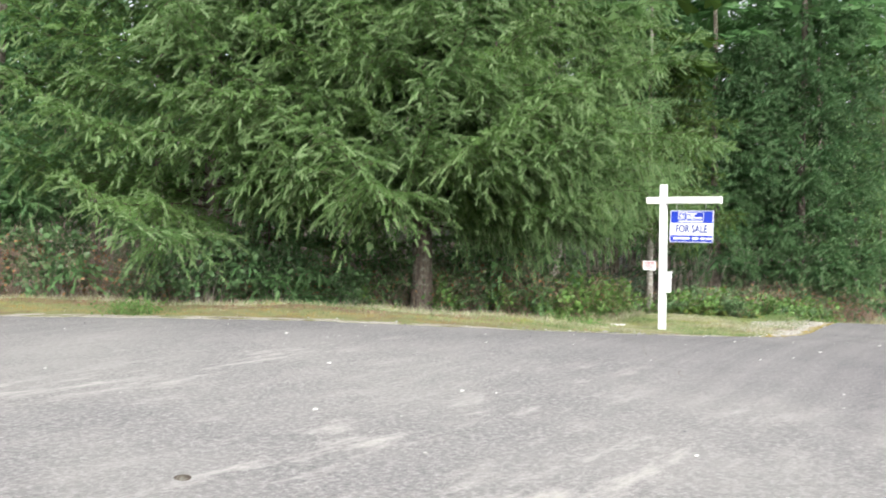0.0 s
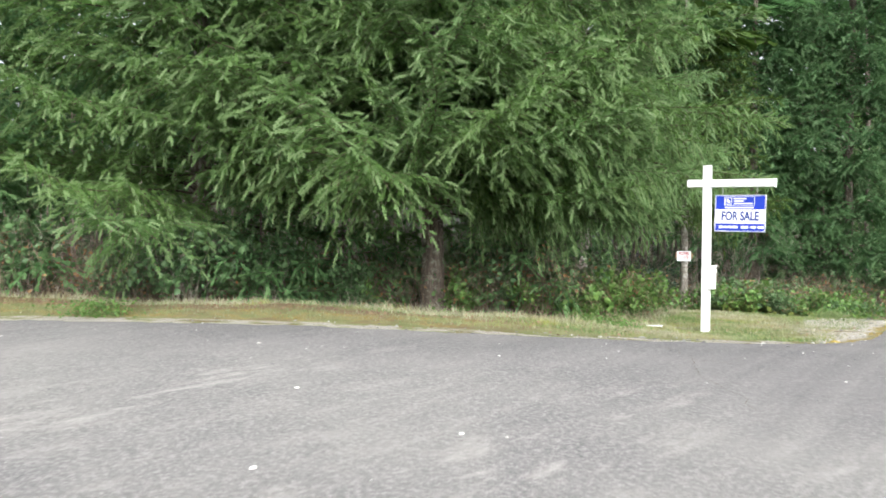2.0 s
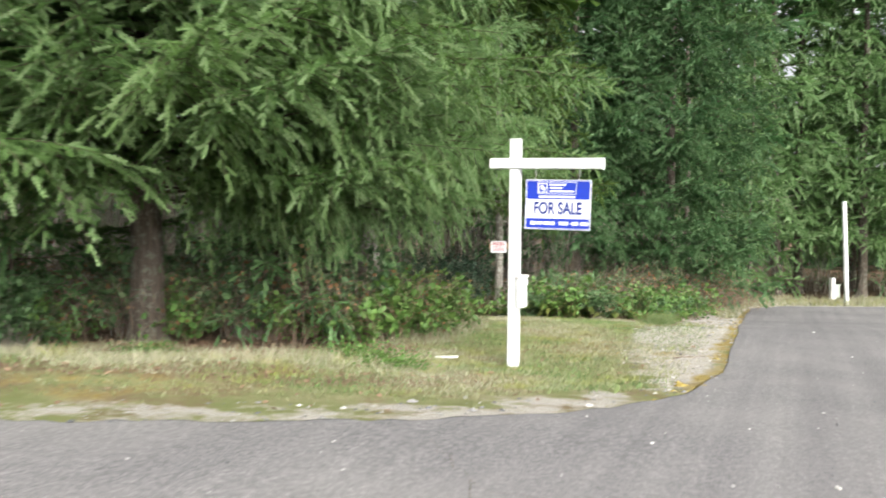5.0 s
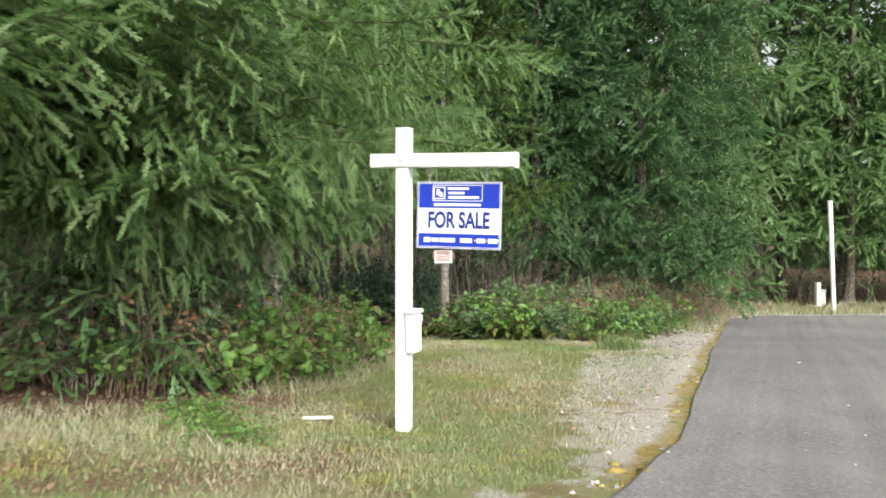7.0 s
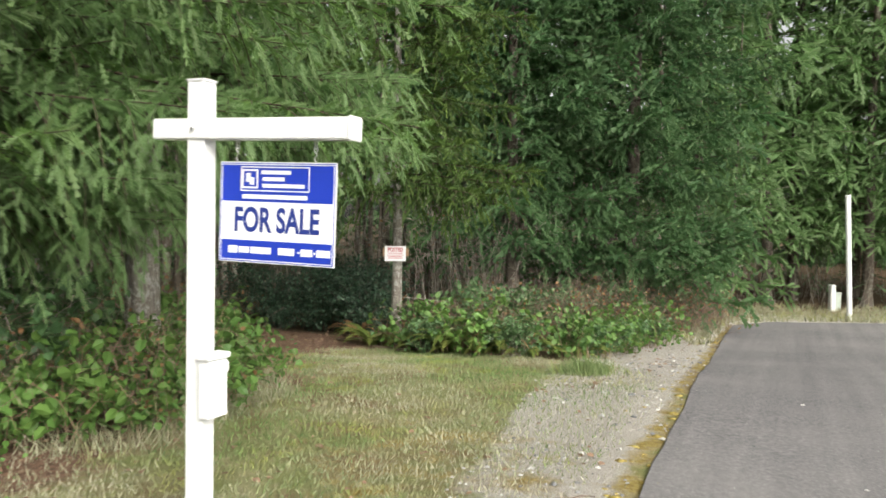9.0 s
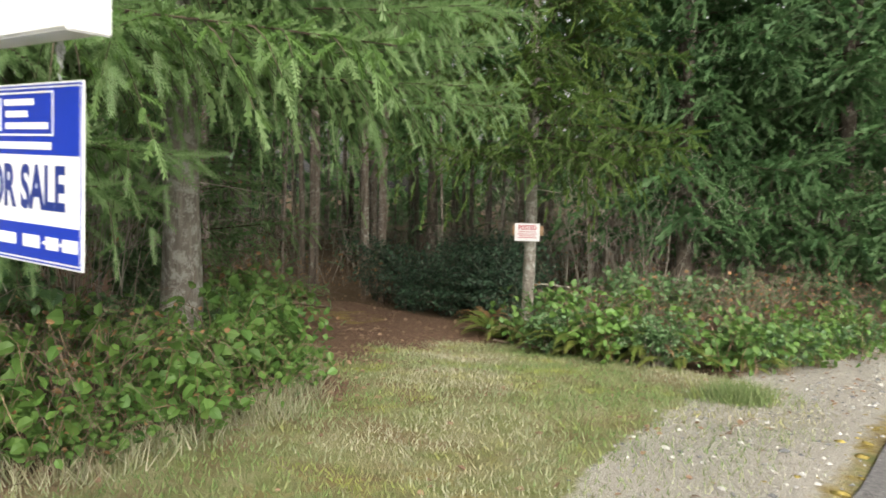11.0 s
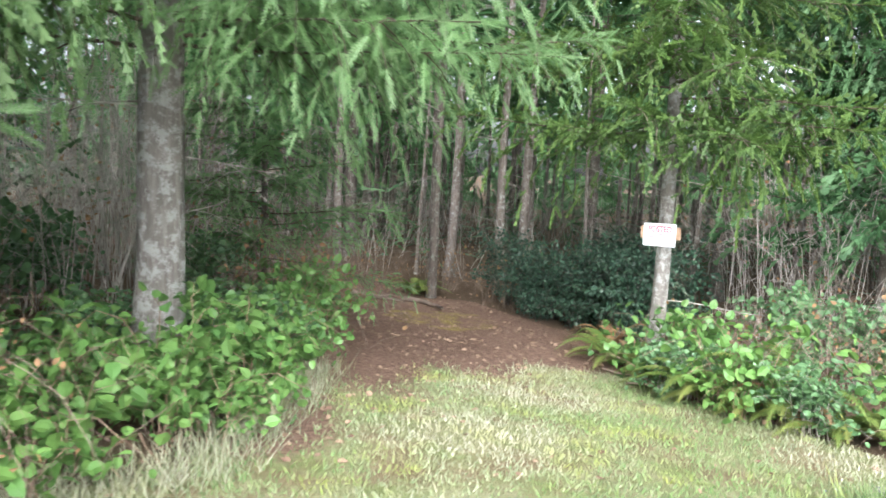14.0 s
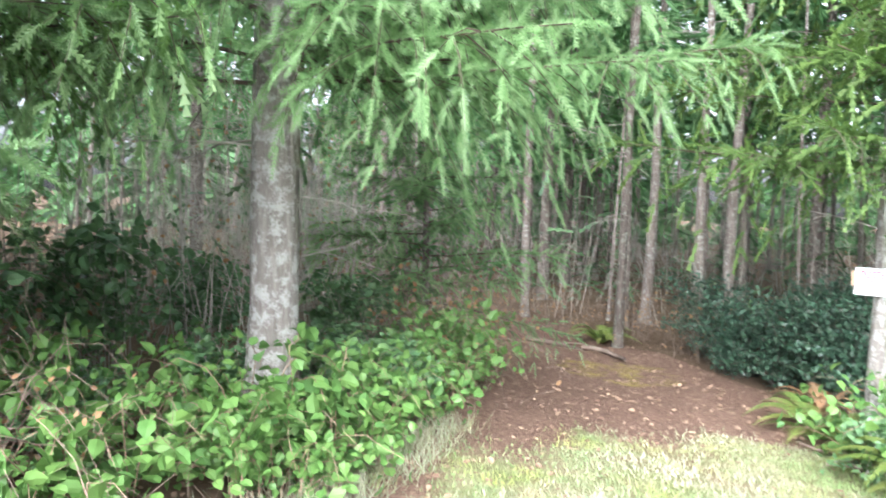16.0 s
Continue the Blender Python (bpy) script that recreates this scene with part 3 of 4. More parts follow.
rows = [(bx - .0 + .006, bz + .030, .155, .017), (bx - .006, bz + .0, .115, .017), (bx + .045, bz - .030, .22, .017), (bx + .0, bz - .080, .34, .019)]
words = [(-.225, -.170, .05, .034), (-.165, -.170, .055, .028), (-.075, -.170, .11, .030), (.06, -.170, .085, .032), (.125, -.170, .012, .008), (.165, -.170, .06, .032), (.205, -.170, .01, .008), (.25, -.170, .07, .032)]
for name, group_, label in (("border", frame_bars, ""), ("emblem", emblem, "white square emblem"), ("print_bar", rows, "white printed bars"), ("print_bar", words, "white printed bars")):
    b_ = bars(group_)
    bmesh.ops.translate(b_, vec=(0, -.0052, 0), verts=b_.verts)
    part(name, b_, PANEL_WHITE, sign, label)
for hx in (-.215, .195):
    pts = [(0, 0, .0), (.004, 0, .012), (-.008, 0, .03), (.006, 0, .045), (0, 0, .058)]
    v, f = tube(pts, [.0028] * 5, 6)
    mesh_part("hook", mesh_from("hook", v, f, [STEEL]), sign, pose(hx, 0, HH / 2 - .012), "bent steel hook")
    ring = [(.009 * math.cos(a), 0, .016 * math.sin(a)) for a in np.linspace(0, 2 * math.pi, 13)]
    for k, zz in ((0, .07), (1, .088), (0, .104)):
        v, f = tube(ring, [.0026] * 13, 5)
        mesh_part("chain_link", mesh_from("chain_link", v, f, [STEEL]), sign, pose(hx, 0, HH / 2 + zz - .012, 0, 0, 90 * k))


# ---- the posted notices on trees ----
def posted_notice(x, y, z, yaw, group="posted notices", words=True, tilt=0):
    n = new("posted_notice")
    n.matrix_world = pose(x, y, z, 0, tilt, yaw)
    tagged(n, "white POSTED notice with red print nailed to a board", "notice", group)
    part("board", box(.385, .018, .125, (.008, .012, .02), .002), BOARD, n, "weathered brown board")
    part("sheet", box(.315, .003, .225, (0, 0, 0), .001), PANEL_WHITE, n)
    mesh_part("lettering", text_mesh("POSTED", .082, RED_INK, .225), n, pose(0, -.002, .055, 90, 0, 0), "red POSTED lettering")
    b = bars([(0, .005, .22, .008), (0, -.022, .24, .008), (0, -.045, .20, .008), (0, -.068, .23, .008)])
    bmesh.ops.translate(b, vec=(0, -.0022, 0), verts=b.verts)
    part("print_bar", b, RED_INK, n)
    return n


posted_notice(1.80, 20.30, 1.0, 14)
posted_notice(-5.47, 7.42, 1.10, 40)

# ---- firs ----
def road_side(a):
    """Boughs that face the road lift at their tips, the others hang."""
    return ROADSIDE if 190 < a < 350 else NEAR


big = fir(-1.62, 12.6, 17, .165, NEAR, 1.6, 6.4, 4.8, 124, "large Douglas fir with long drooping green boughs by the road", 11, BARK_DARK, NEEDLES, dead=8, facing=-62, side=road_side,
          shorten=lambda a, z: ((3.1 if z < 2.5 else 4.4) / max(.5, math.cos(radians(a))) if math.cos(radians(a)) > .45 and not 4 < a < 60 else (3.2 if 4 < a < 60 and z < 2.3 else 9)))
rng = np.random.default_rng(3)
for k in range(18):
    me, s = pick(CLOSE if k % 2 else NEAR, rng.uniform(2.9, 4.1))
    mesh_part("branch", me, big, pose(0, 0, rng.uniform(1.9, 3.7), rng.uniform(-20, 20), rng.uniform(-2, 12), rng.uniform(4, 42)) @ Matrix.Scale(s, 4))
for k in range(8):
    me, s = pick(CLOSE, rng.uniform(2.9, 3.6))
    mesh_part("branch", me, big, pose(0, 0, rng.uniform(1.4, 2.1), rng.uniform(-25, 25), rng.uniform(2, 12), rng.uniform(6, 28)) @ Matrix.Scale(s, 4))
for k in range(9):
    me, s = pick(CLOSE, rng.uniform(2.6, 3.4))
    mesh_part("branch", me, big, pose(0, 0, rng.uniform(1.5, 2.3), rng.uniform(-25, 25), rng.uniform(0, 12), rng.uniform(-4, 16)) @ Matrix.Scale(s, 4))
pale_fir = fir(.1, 15.74, 16, .165, CLOSE, 1.9, 6.0, 2.9, 70, "fir with pale lichened trunk rising from brambles", 12, BARK_PALE, NEEDLES, dead=5, facing=-45, tilt=3,
               keep=lambda a, z: z > 2.1 or 70 < a < 280, lean=.012)
for k in range(9):
    me, s = pick(CLOSE, rng.uniform(2.1, 2.7))
    mesh_part("branch", me, pale_fir, pose(0, 0, rng.uniform(2.2, 3.1), rng.uniform(-12, 12), rng.uniform(-2, 8), rng.uniform(-40, 32)) @ Matrix.Scale(s, 4))
fir(1.79, 20.42, 13, .085, SIDE, 2.2, 6.5, 2.2, 60, "slender fir with yellow-green boughs and a nailed notice", 13, BARK_PALE, NEEDLES_FRESH, dead=6, facing=-80, lean=.004)
fir(-4.9, 11.6, 16, .15, ROADSIDE, 1.3, 5.8, 4.0, 80, "dense Douglas fir with hanging boughs at the verge", 14, BARK, NEEDLES, dead=6, facing=-55)
fir(-8.6, 10.9, 15, .14, FULL, .7, 6.0, 3.6, 46, "dense Douglas fir with hanging boughs at the verge", 15, BARK, NEEDLES, facing=-50)
fir(-12.5, 7.4, 16, .15, DEEP, .7, 6.0, 3.6, 40, "dense Douglas fir with hanging boughs at the verge", 16, BARK, NEEDLES, facing=-50)
# these two firs carry their shade in the needle colour
fir(5.8, 24.7, 17, .16, SHADE, .7, 9, 2.9, 120, "full green fir, needles darkened for shade, boughs near the ground", 17, BARK_DARK, NEEDLES_DEEP, facing=-80)
fir(3.5, 23.5, 15, .13, SHADE, 1.5, 8, 2.6, 84, "full green fir, needles darkened for shade, boughs near the ground", 18, BARK_DARK, NEEDLES_DEEP)
fir(8.0, 28.6, 17, .15, ROADEND_HAZE, .9, 9, 2.7, 90, "full fir beside the road end, needles paled for haze", 19, BARK_DARK, NEEDLES_DEEP)
fir(-2.15, 18.7, 5.0, .045, CLOSE, .6, 4.6, 1.6, 64, "young fir with level green sprays beside the trail", 20, BARK_DARK, NEEDLES_DEEP, top=False)
for x, y, h in ((-2.9, 12.3, 3.2), (-3.7, 11.3, 2.4), (-.5, 13.3, 2.6)):
    fir(x, y, h, .03, DEEP, .25, h - .3, 1.25, 34, "small young fir growing under the large firs", int(40 + 3 * h * 10), BARK_DARK, NEEDLES_DEEP, top=False, group="young firs under the trees")
fir(12.9, 30.9, 18, .15, ROADEND_HAZE, 1.6, 10, 2.8, 90, "tall fir standing behind the road end", 23, BARK_DARK, NEEDLES_DEEP, group="firs behind the road end")
fir(16.6, 30.6, 18, .15, ROADEND_HAZE, 1.6, 10, 2.8, 60, "tall fir standing behind the road end", 24, BARK_DARK, NEEDLES_DEEP, group="firs behind the road end")
rng = np.random.default_rng(5)
for x, y in ((10.4, 31.2), (13.6, 33.4), (11.5, 32.5), (14.5, 31.5), (17.5, 33), (20.5, 30.5), (24, 29.5), (13, 37), (18, 38), (9.5, 35), (28, 30)):
    fir(x, y, rng.uniform(15, 20), .15, ROADEND_HAZE, 1.8, 10.5, 3.2, 50, "tall fir standing behind the road end", int(100 + x * 7), BARK_DARK, NEEDLES_DEEP, group="firs behind the road end")
for x, y in ((-8.8, 15.6), (-12.2, 13), (-15.5, 9.5), (-17, 5), (-19, 1), (-2.5, 28), (-10.5, 19.5), (3.0, 29), (6.2, 31), (-7.4, 26), (.5, 27), (-4.8, 29.5), (1.8, 32), (-9.5, 29), (5.2, 34.5)):
    fir(x, y, rng.uniform(14, 19), .13, FAR, 3.0, 9, 2.6, 30, "fir deeper in the wood", int(300 + x * 9 + y), BARK_DARK, NEEDLES_DEEP, dead=4, group="firs deeper in the wood")


# ---- thin trunks of the wood behind ----
def pole_tree(seed, bark_mat, height, slim=1.0):
    r = np.random.default_rng(seed)
    tree = new("woodland_tree")
    tagged(tree, "thin bare-stemmed conifer in the wood", "tree", "thin woodland trees")
    me, pts = trunk_mesh(height, slim * r.uniform(.055, .1), bark_mat, r, .03)
    mesh_part("trunk", me, tree)
    random.seed(seed)
    for k in range(5):
        me, s = pick(DEAD, r.uniform(.6, 1.5))
        mesh_part("dead_branch", me, tree, pose(0, 0, r.uniform(1, 6), 0, r.uniform(-15, 10), r.uniform(0, 360)) @ Matrix.Scale(s, 4))
    for k in range(4):
        me, s = pick(FAR, r.uniform(1.0, 1.9))
        mesh_part("branch", me, tree, pose(0, 0, 4.4 + 1.0 * k + r.uniform(-.3, .3), r.uniform(-10, 10), r.uniform(-4, 12), k * 137.5) @ Matrix.Scale(s, 4))
    mesh_part("crown", top_crown(height, 8.6, .7, [TWIG, NEEDLES_DEEP], r), tree)
    return tree


models = [pole_tree(700 + i, (BARK_DARK, BARK, BARK_DARK, BARK)[i], 13 + i) for i in range(4)]
models += [pole_tree(720 + i, (BARK, BARK_DARK)[i], 11 + i, .5) for i in range(2)]
spots = []
r = np.random.default_rng(77)
while len(spots) < 190:
    x, y = r.uniform(-30, 9), r.uniform(21, 46)
    if y < 23.4 + .05 * abs(x) and x > -9 or (x > 1 and y < 26):
        continue
    if all(math.hypot(x - a, y - b) > .8 for a, b in spots):
        spots.append((x, y))
spots[:6] = [(-2.55, 22.5), (-3.85, 24.9), (-3.6, 24.0), (-5.5, 23.6), (-4.4, 24.6), (-2.9, 25.2)]
for i, (x, y) in enumerate(spots):
    m = pose(x, y, float(ground_z(x, y)) - .02, 0, 0, r.uniform(0, 360))
    if i < 6:
        models[i].matrix_world = m
    else:
        copy_thing(models[i % 6], m @ Matrix.Scale(1.0, 4))


# ---- undergrowth ----
def leaves(pile, at, rng, size, mat=1, tip=None, flat=.6, droop=.25):
    """Folded leaves of four triangles each, facing up with some scatter."""
    n = len(at)
    nrm = unit(np.array([0, -.25, flat]) + rng.standard_normal((n, 3)) * .55)
    d = unit(np.cross(nrm, rng.standard_normal((n, 3))))
    s = np.cross(nrm, d)
    l = size * rng.uniform(.6, 1.25, n)[:, None]
    w = l * .42
    ring = [at]
    for along, out, lift in ((.22, .8, .22), (.62, .85, .2), (1.0, 0, 0), (.62, -.85, .2), (.22, -.8, .22)):
        ring.append(at + d * l * along + s * w * out + nrm * w * lift - nrm * l * droop * along ** 2)
    ring.append(at + d * l * .5 - nrm * l * droop * .25)
    v = np.stack(ring, 1).reshape(-1, 3)
    f = []
    for k in range(n):
        o = 7 * k
        f += [(o + 6, o + a, o + (a + 1) % 6) for a in range(6)]
    t = rng.uniform(0, .5, n) if tip is None else tip
    pile.add(v, f, mat, np.repeat(t, 7))


def cane(rng, spread_, height, n=7, arch=1.0):
    """One arching stem from the ground."""
    a, r = rng.uniform(0, 2 * math.pi), rng.uniform(.3, 1) * spread_
    u = np.linspace(0, 1, n)
    h = height * rng.uniform(.35, 1.15)
    root = rng.uniform(-.35, .35, 2) * spread_
    x = root[0] + math.cos(a) * r * u ** 1.3
    y = root[1] + math.sin(a) * r * u ** 1.3
    z = h * (np.sin(u * math.pi * (.5 + .28 * arch)))
    pts = np.stack((x, y, z), 1) + rng.standard_normal((n, 3)) * .018
    pts[0, 2] = -.05
    return pts


def bush(name, label, category, seed, mats, canes, spread_, height, per, size, arch=1.0, thick=.004, group="", low=.25, twigs=0):
    rng = np.random.default_rng(seed)
    b = new(name)
    tagged(b, label, category, group)
    wood, leaf = Pile(), Pile()
    for _ in range(canes):
        pts = cane(rng, spread_, height, 7, arch)
        v, f = tube(pts, np.linspace(thick, thick * .35, 7), 3)
        wood.add(v, f, 0)
        for _ in range(twigs):
            p = pts[rng.integers(2, 7)]
            q = p + np.cumsum(unit(rng.standard_normal(3) + np.array([0, 0, .35])) * .12 + rng.standard_normal((3, 3)) * .045, 0)
            v, f = tube(q, [thick * .45] * 3, 3)
            wood.add(v, f, 0)
        if per:
            u = rng.uniform(low, 1, per)
            at = np.stack([np.interp(u, np.linspace(0, 1, 7), pts[:, i]) for i in range(3)], 1) + rng.standard_normal((per, 3)) * .05
            at[:, 2] = np.maximum(at[:, 2], .03)
            leaves(leaf, at, rng, size)
    tagged(mesh_part("stem_growth", wood.mesh("stem_growth", [mats[0]]), b), kind="stuff")
    if leaf.n:
        tagged(mesh_part("foliage", leaf.mesh("foliage", [mats[0], mats[1]]), b), kind="stuff")
    return b


def fern_plant(seed, mat, label, fronds=16, length=.75, up=1.0):
    rng = np.random.default_rng(seed)
    fern = new("sword_fern")
    tagged(fern, label, "fern", "ferns by the trail")
    for k in range(fronds):
        pile = Pile()
        a = 2.4 * k + rng.uniform(-.3, .3)
        l = length * rng.uniform(.6, 1.1)
        u = np.linspace(0, 1, 16)
        w = np.array([math.cos(a), math.sin(a), 0])
        rise = up * rng.uniform(.6, 1.25)
        pts = w * (u * l * .75)[:, None] + np.array([0, 0, 1.]) * (l * rise * (1.1 * u - .85 * u ** 2))[:, None]
        v, f = tube(pts[::3], np.linspace(.004, .0015, 6), 3)
        pile.add(v, f, 0, .4)
        d, side = unit(np.gradient(pts, axis=0)), np.array([-w[1], w[0], 0])
        tris = []
        wid = .075 * length * np.sin(np.pi * np.clip(u * .9 + .12, 0, 1)) + .01
        for sign in (-1, 1):
            for o in (0, .5):
                base = pts[1:] + d[1:] * (o * l / 16)
                tips = base + side * sign * wid[1:, None] * 1.35 + d[1:] * .03 - np.array([0, 0, .25]) * wid[1:, None]
                tris.append(np.stack((base - d[1:] * .012, base + d[1:] * .012, tips), 1))
        tris = np.concatenate(tris)
        pile.triangles(tris, 0, np.tile(u[1:], 4) * rng.uniform(.1, .8))
        mesh_part("frond", pile.mesh("frond", [mat]), fern)
    return fern


def strew(model, spots, rng, lo=.8, hi=1.2, sink=.03):
    """The model at the first spot, copies at the others."""
    for k, (x, y) in enumerate(spots):
        m = pose(x, y, float(ground_z(x, y)) - sink, 0, 0, rng.uniform(0, 360))
        s = rng.uniform(lo, hi)
        if k == 0:
            model.matrix_world, model.scale = m, (s, s, s)
        else:
            c = copy_thing(model, m)
            c.scale = (s, s, s)


def line(points, gap, jitter, rng):
    """Spots along a line of points."""
    out = []
    for (ax, ay), (bx_, by) in zip(points, points[1:]):
        n = max(1, int(math.hypot(bx_ - ax, by - ay) / gap))
        out += [(ax + (bx_ - ax) * k / n + rng.uniform(-jitter, jitter), ay + (by - ay) * k / n + rng.uniform(-jitter, jitter)) for k in range(n)]
    return out


rng = np.random.default_rng(21)
GB, GD, GS = "bramble bushes", "dry thickets", "evergreen shrubs"
bramble = [bush("bramble_bush", "bright green bramble bush with trailing stems beside the trail", "bush", 40 + k, (STRAWSTEM, BRAMBLE), 30, .64, .58, 16, .08, .9, group=GB, low=.15) for k in range(3)]
left_front = line([(1.15, 13.6), (1.3, 14.4), (1.2, 15.1), (.75, 15.9), (.15, 16.8), (-.55, 17.7), (-1.5, 18.7)], .42, .1, rng)
left_back = [(.1, 16.5), (-.35, 17.0), (-.9, 17.7), (.0, 14.6), (-.4, 15.6), (-.8, 16.6)]
right_front = line([(2.25, 19.75), (2.5, 19.2), (3.0, 18.85), (3.6, 18.7), (4.2, 18.95), (4.7, 19.7), (5.3, 21.0), (6.0, 22.4)], .36, .12, rng)
mixed = left_front + [p for p in left_back if p[1] < 16] + [(.75, 15.3), (.95, 15.6), (.45, 15.25), (.7, 14.7)] + right_front[::2] + [(-2.5, 12.35), (-1.3, 12.9), (-.3, 13.2), (.5, 13.35), (.95, 13.5), (-3.4, 11.9)]
for k in range(3):
    strew(bramble[k], mixed[k::3], rng, .75, 1.15)
salal = [bush("evergreen_shrub", "dark green evergreen shrub under the firs", "bush", 50 + k, (TWIG, SALAL), 40, .6, .85, 28, .075, .6, group=GS, low=.3) for k in range(2)]
shade = [(-.9, 14.0), (-1.6, 15.2), (-2.4, 14.2), (-2.6, 16.4), (-1.6, 17.4), (-3.6, 13.4), (-3.0, 12.6), (-4.6, 12.6), (-1.9, 12.9), (-.8, 13.3), (.2, 13.6), (-5.4, 10.6), (-6.4, 9.9), (-7.4, 9.0), (-8.6, 8.2), (-10, 7.2), (-11.5, 6.2),
                     (2.9, 21.3), (3.7, 21.6), (4.4, 22.4), (5.2, 23.4), (6.4, 24.2), (-3.6, 11.3), (-4.4, 10.6), (-2.6, 11.9)]
for k in range(2):
    strew(salal[k], shade[k::2], rng, .8, 1.25)
for x, y in left_back + right_front[1::2]:
    copy_thing(salal[0], pose(x, y, float(ground_z(x, y)) - .03, 0, 0, rng.uniform(0, 360))).scale = (.72, .72, .55)
thicket = [bush("dry_thicket", "brown leafless bramble thicket under the firs", "bush", 60 + k, (THICKET, DEADLEAF), 46, 1.15, .85, 3, .05, 1.25, .004, group=GD, twigs=4) for k in range(3)]
brown = [(x - .25, y + .1) for x, y in left_front[::2]] + line([(-6.5, 9.9), (-4.2, 11.6), (-2.6, 12.6), (-1.0, 13.2), (.3, 13.5), (.6, 14.1)], .6, .2, rng) + line([(-3.2, 13.2), (-.6, 13.9), (.2, 14.9)], .7, .25, rng) \
    + line([(-14, 5.4), (-6.5, 9.8)], .9, .3, rng) + line([(2.6, 20.9), (4.2, 21.2), (5.8, 22.9), (6.9, 24.6), (8.0, 26.6)], .55, .25, rng) + [(-2.9, 23.2), (-3.9, 22.9), (-5.2, 22.6), (-1.3, 22.6)]
brown = [p for p in brown if not (14.4 < p[1] < 17.2 and p[0] > -.8)]
for k in range(3):
    strew(thicket[k], brown[k::3], rng, .75, 1.2)
whips = [bush("bare_sapling_clump", "clump of tall bare brown saplings in the wood", "bush", 70 + k, (TWIG, DEADLEAF), 22, 1.5, 2.6, 2, .05, .45, .006, group="bare sapling clumps", twigs=9) for k in range(2)]
clumps = [(-2.4, 19.2), (-3.4, 17.6), (-4.8, 17.2), (-5.4, 18.4), (-7.0, 18.4), (-4.2, 20.2), (-2.6, 17.6), (-3.8, 16.2), (-4.4, 18.6), (-6.4, 16.6), (-6.2, 19.4), (-8.4, 18.0), (-9.6, 16.4), (-8, 21), (-11, 21.5), (-13, 18), (-15.5, 15), (-7.4, 13.2), (-11, 11.2), (-5.8, 14.2),
          (3.0, 22.6), (4.4, 23.6), (2.2, 23.6), (5.0, 26), (6.8, 26.8), (3.6, 26.4), (1.4, 25.4), (.2, 24.8), (8.0, 30), (10, 31.5), (12.5, 33.5), (-2.8, 14.6), (-1.2, 16.2)]
for k in range(2):
    strew(whips[k], clumps[k::2], rng, .75, 1.15)
holly = bush("holly_bush", "dense dark glossy holly bush beside the trail", "bush", 80, (BARK_DARK, HOLLY), 90, .95, 1.35, 42, .075, .35, .007, group="holly bushes", low=.1)
strew(holly, [(-.55, 22.3), (.2, 22.2), (.95, 21.8), (-1.3, 23.0), (.1, 23.3), (.9, 22.9)], rng, .62, .85)
fern_a = fern_plant(90, FERN, "green sword fern with arching fronds", 18, .8)
strew(fern_a, [(2.05, 19.8), (1.5, 20.15), (2.4, 19.5), (2.75, 19.1), (3.15, 18.95), (3.75, 18.85), (4.4, 19.2), (4.45, 19.6), (4.9, 20.6), (-2.9, 22.6)], rng, .85, 1.2)
fern_b = fern_plant(91, DEADLEAF, "sword fern with brown dying fronds", 12, .8, 1.2)
strew(fern_b, [(3.45, 18.95), (5.2, 21.4), (1.05, 21.1), (5.8, 22.4)], rng, .75, 1.0)
fern_c = fern_plant(92, FERN, "large yellow-green sword fern among brambles", 22, .95, 1.25)
strew(fern_c, [(3.38, 19.0)], rng, 1, 1)
# low weed by the sign and the tall grass clump on the shoulder
weed = bush("creeping_weed", "low green feathery weed on the grass verge", "weed", 95, (STRAWSTEM, BRAMBLE), 60, .5, .12, 16, .035, .4, .002, group="verge weeds", low=.0)
strew(weed, [(1.15, 11.55), (.85, 11.75), (.55, 12.4), (-1.2, 11.7), (-4.2, 8.7)], rng, .7, 1.1)


# ---- grass, litter, stones: loose cover ----
def scatter(n, lo, hi, weight, rng):
    x, y = rng.uniform(lo[0], hi[0], n), rng.uniform(lo[1], hi[1], n)
    keep = rng.uniform(0, 1, n) < weight(x, y)
    return x[keep], y[keep]


def blades(name, x, y, rng, tall, dry, label, wide=.0055):
    n = len(x)
    z = ground_z(x, y)
    a = rng.uniform(0, 2 * math.pi, n)
    h = tall * rng.uniform(.5, 1.3, n)
    lean = rng.uniform(.2, 1.1, n) * h
    side = np.stack((-np.sin(a), np.cos(a), 0 * a), 1) * wide
    root = np.stack((x, y, z - .01), 1)
    bend = rng.uniform(0, 2 * math.pi, n)
    tip = root + np.stack((np.cos(bend) * lean, np.sin(bend) * lean, h), 1)
    v = np.stack((root - side, root + side, tip), 1).reshape(-1, 3)
    f = np.arange(3 * n).reshape(-1, 3).tolist()
    ob = new(name, mesh_from(name, v, f, [GRASS], attrs={"dry": np.repeat(dry, 3)}))
    return tagged(ob, label, "grass", kind="stuff")


def patchy(x, y, s=1.0):
    return .5 + .25 * np.sin(s * (1.9 * x + .7 * y)) + .25 * np.sin(s * (2.7 * y - 1.3 * x + 1)) * np.cos(s * 1.1 * x)


rng = np.random.default_rng(31)


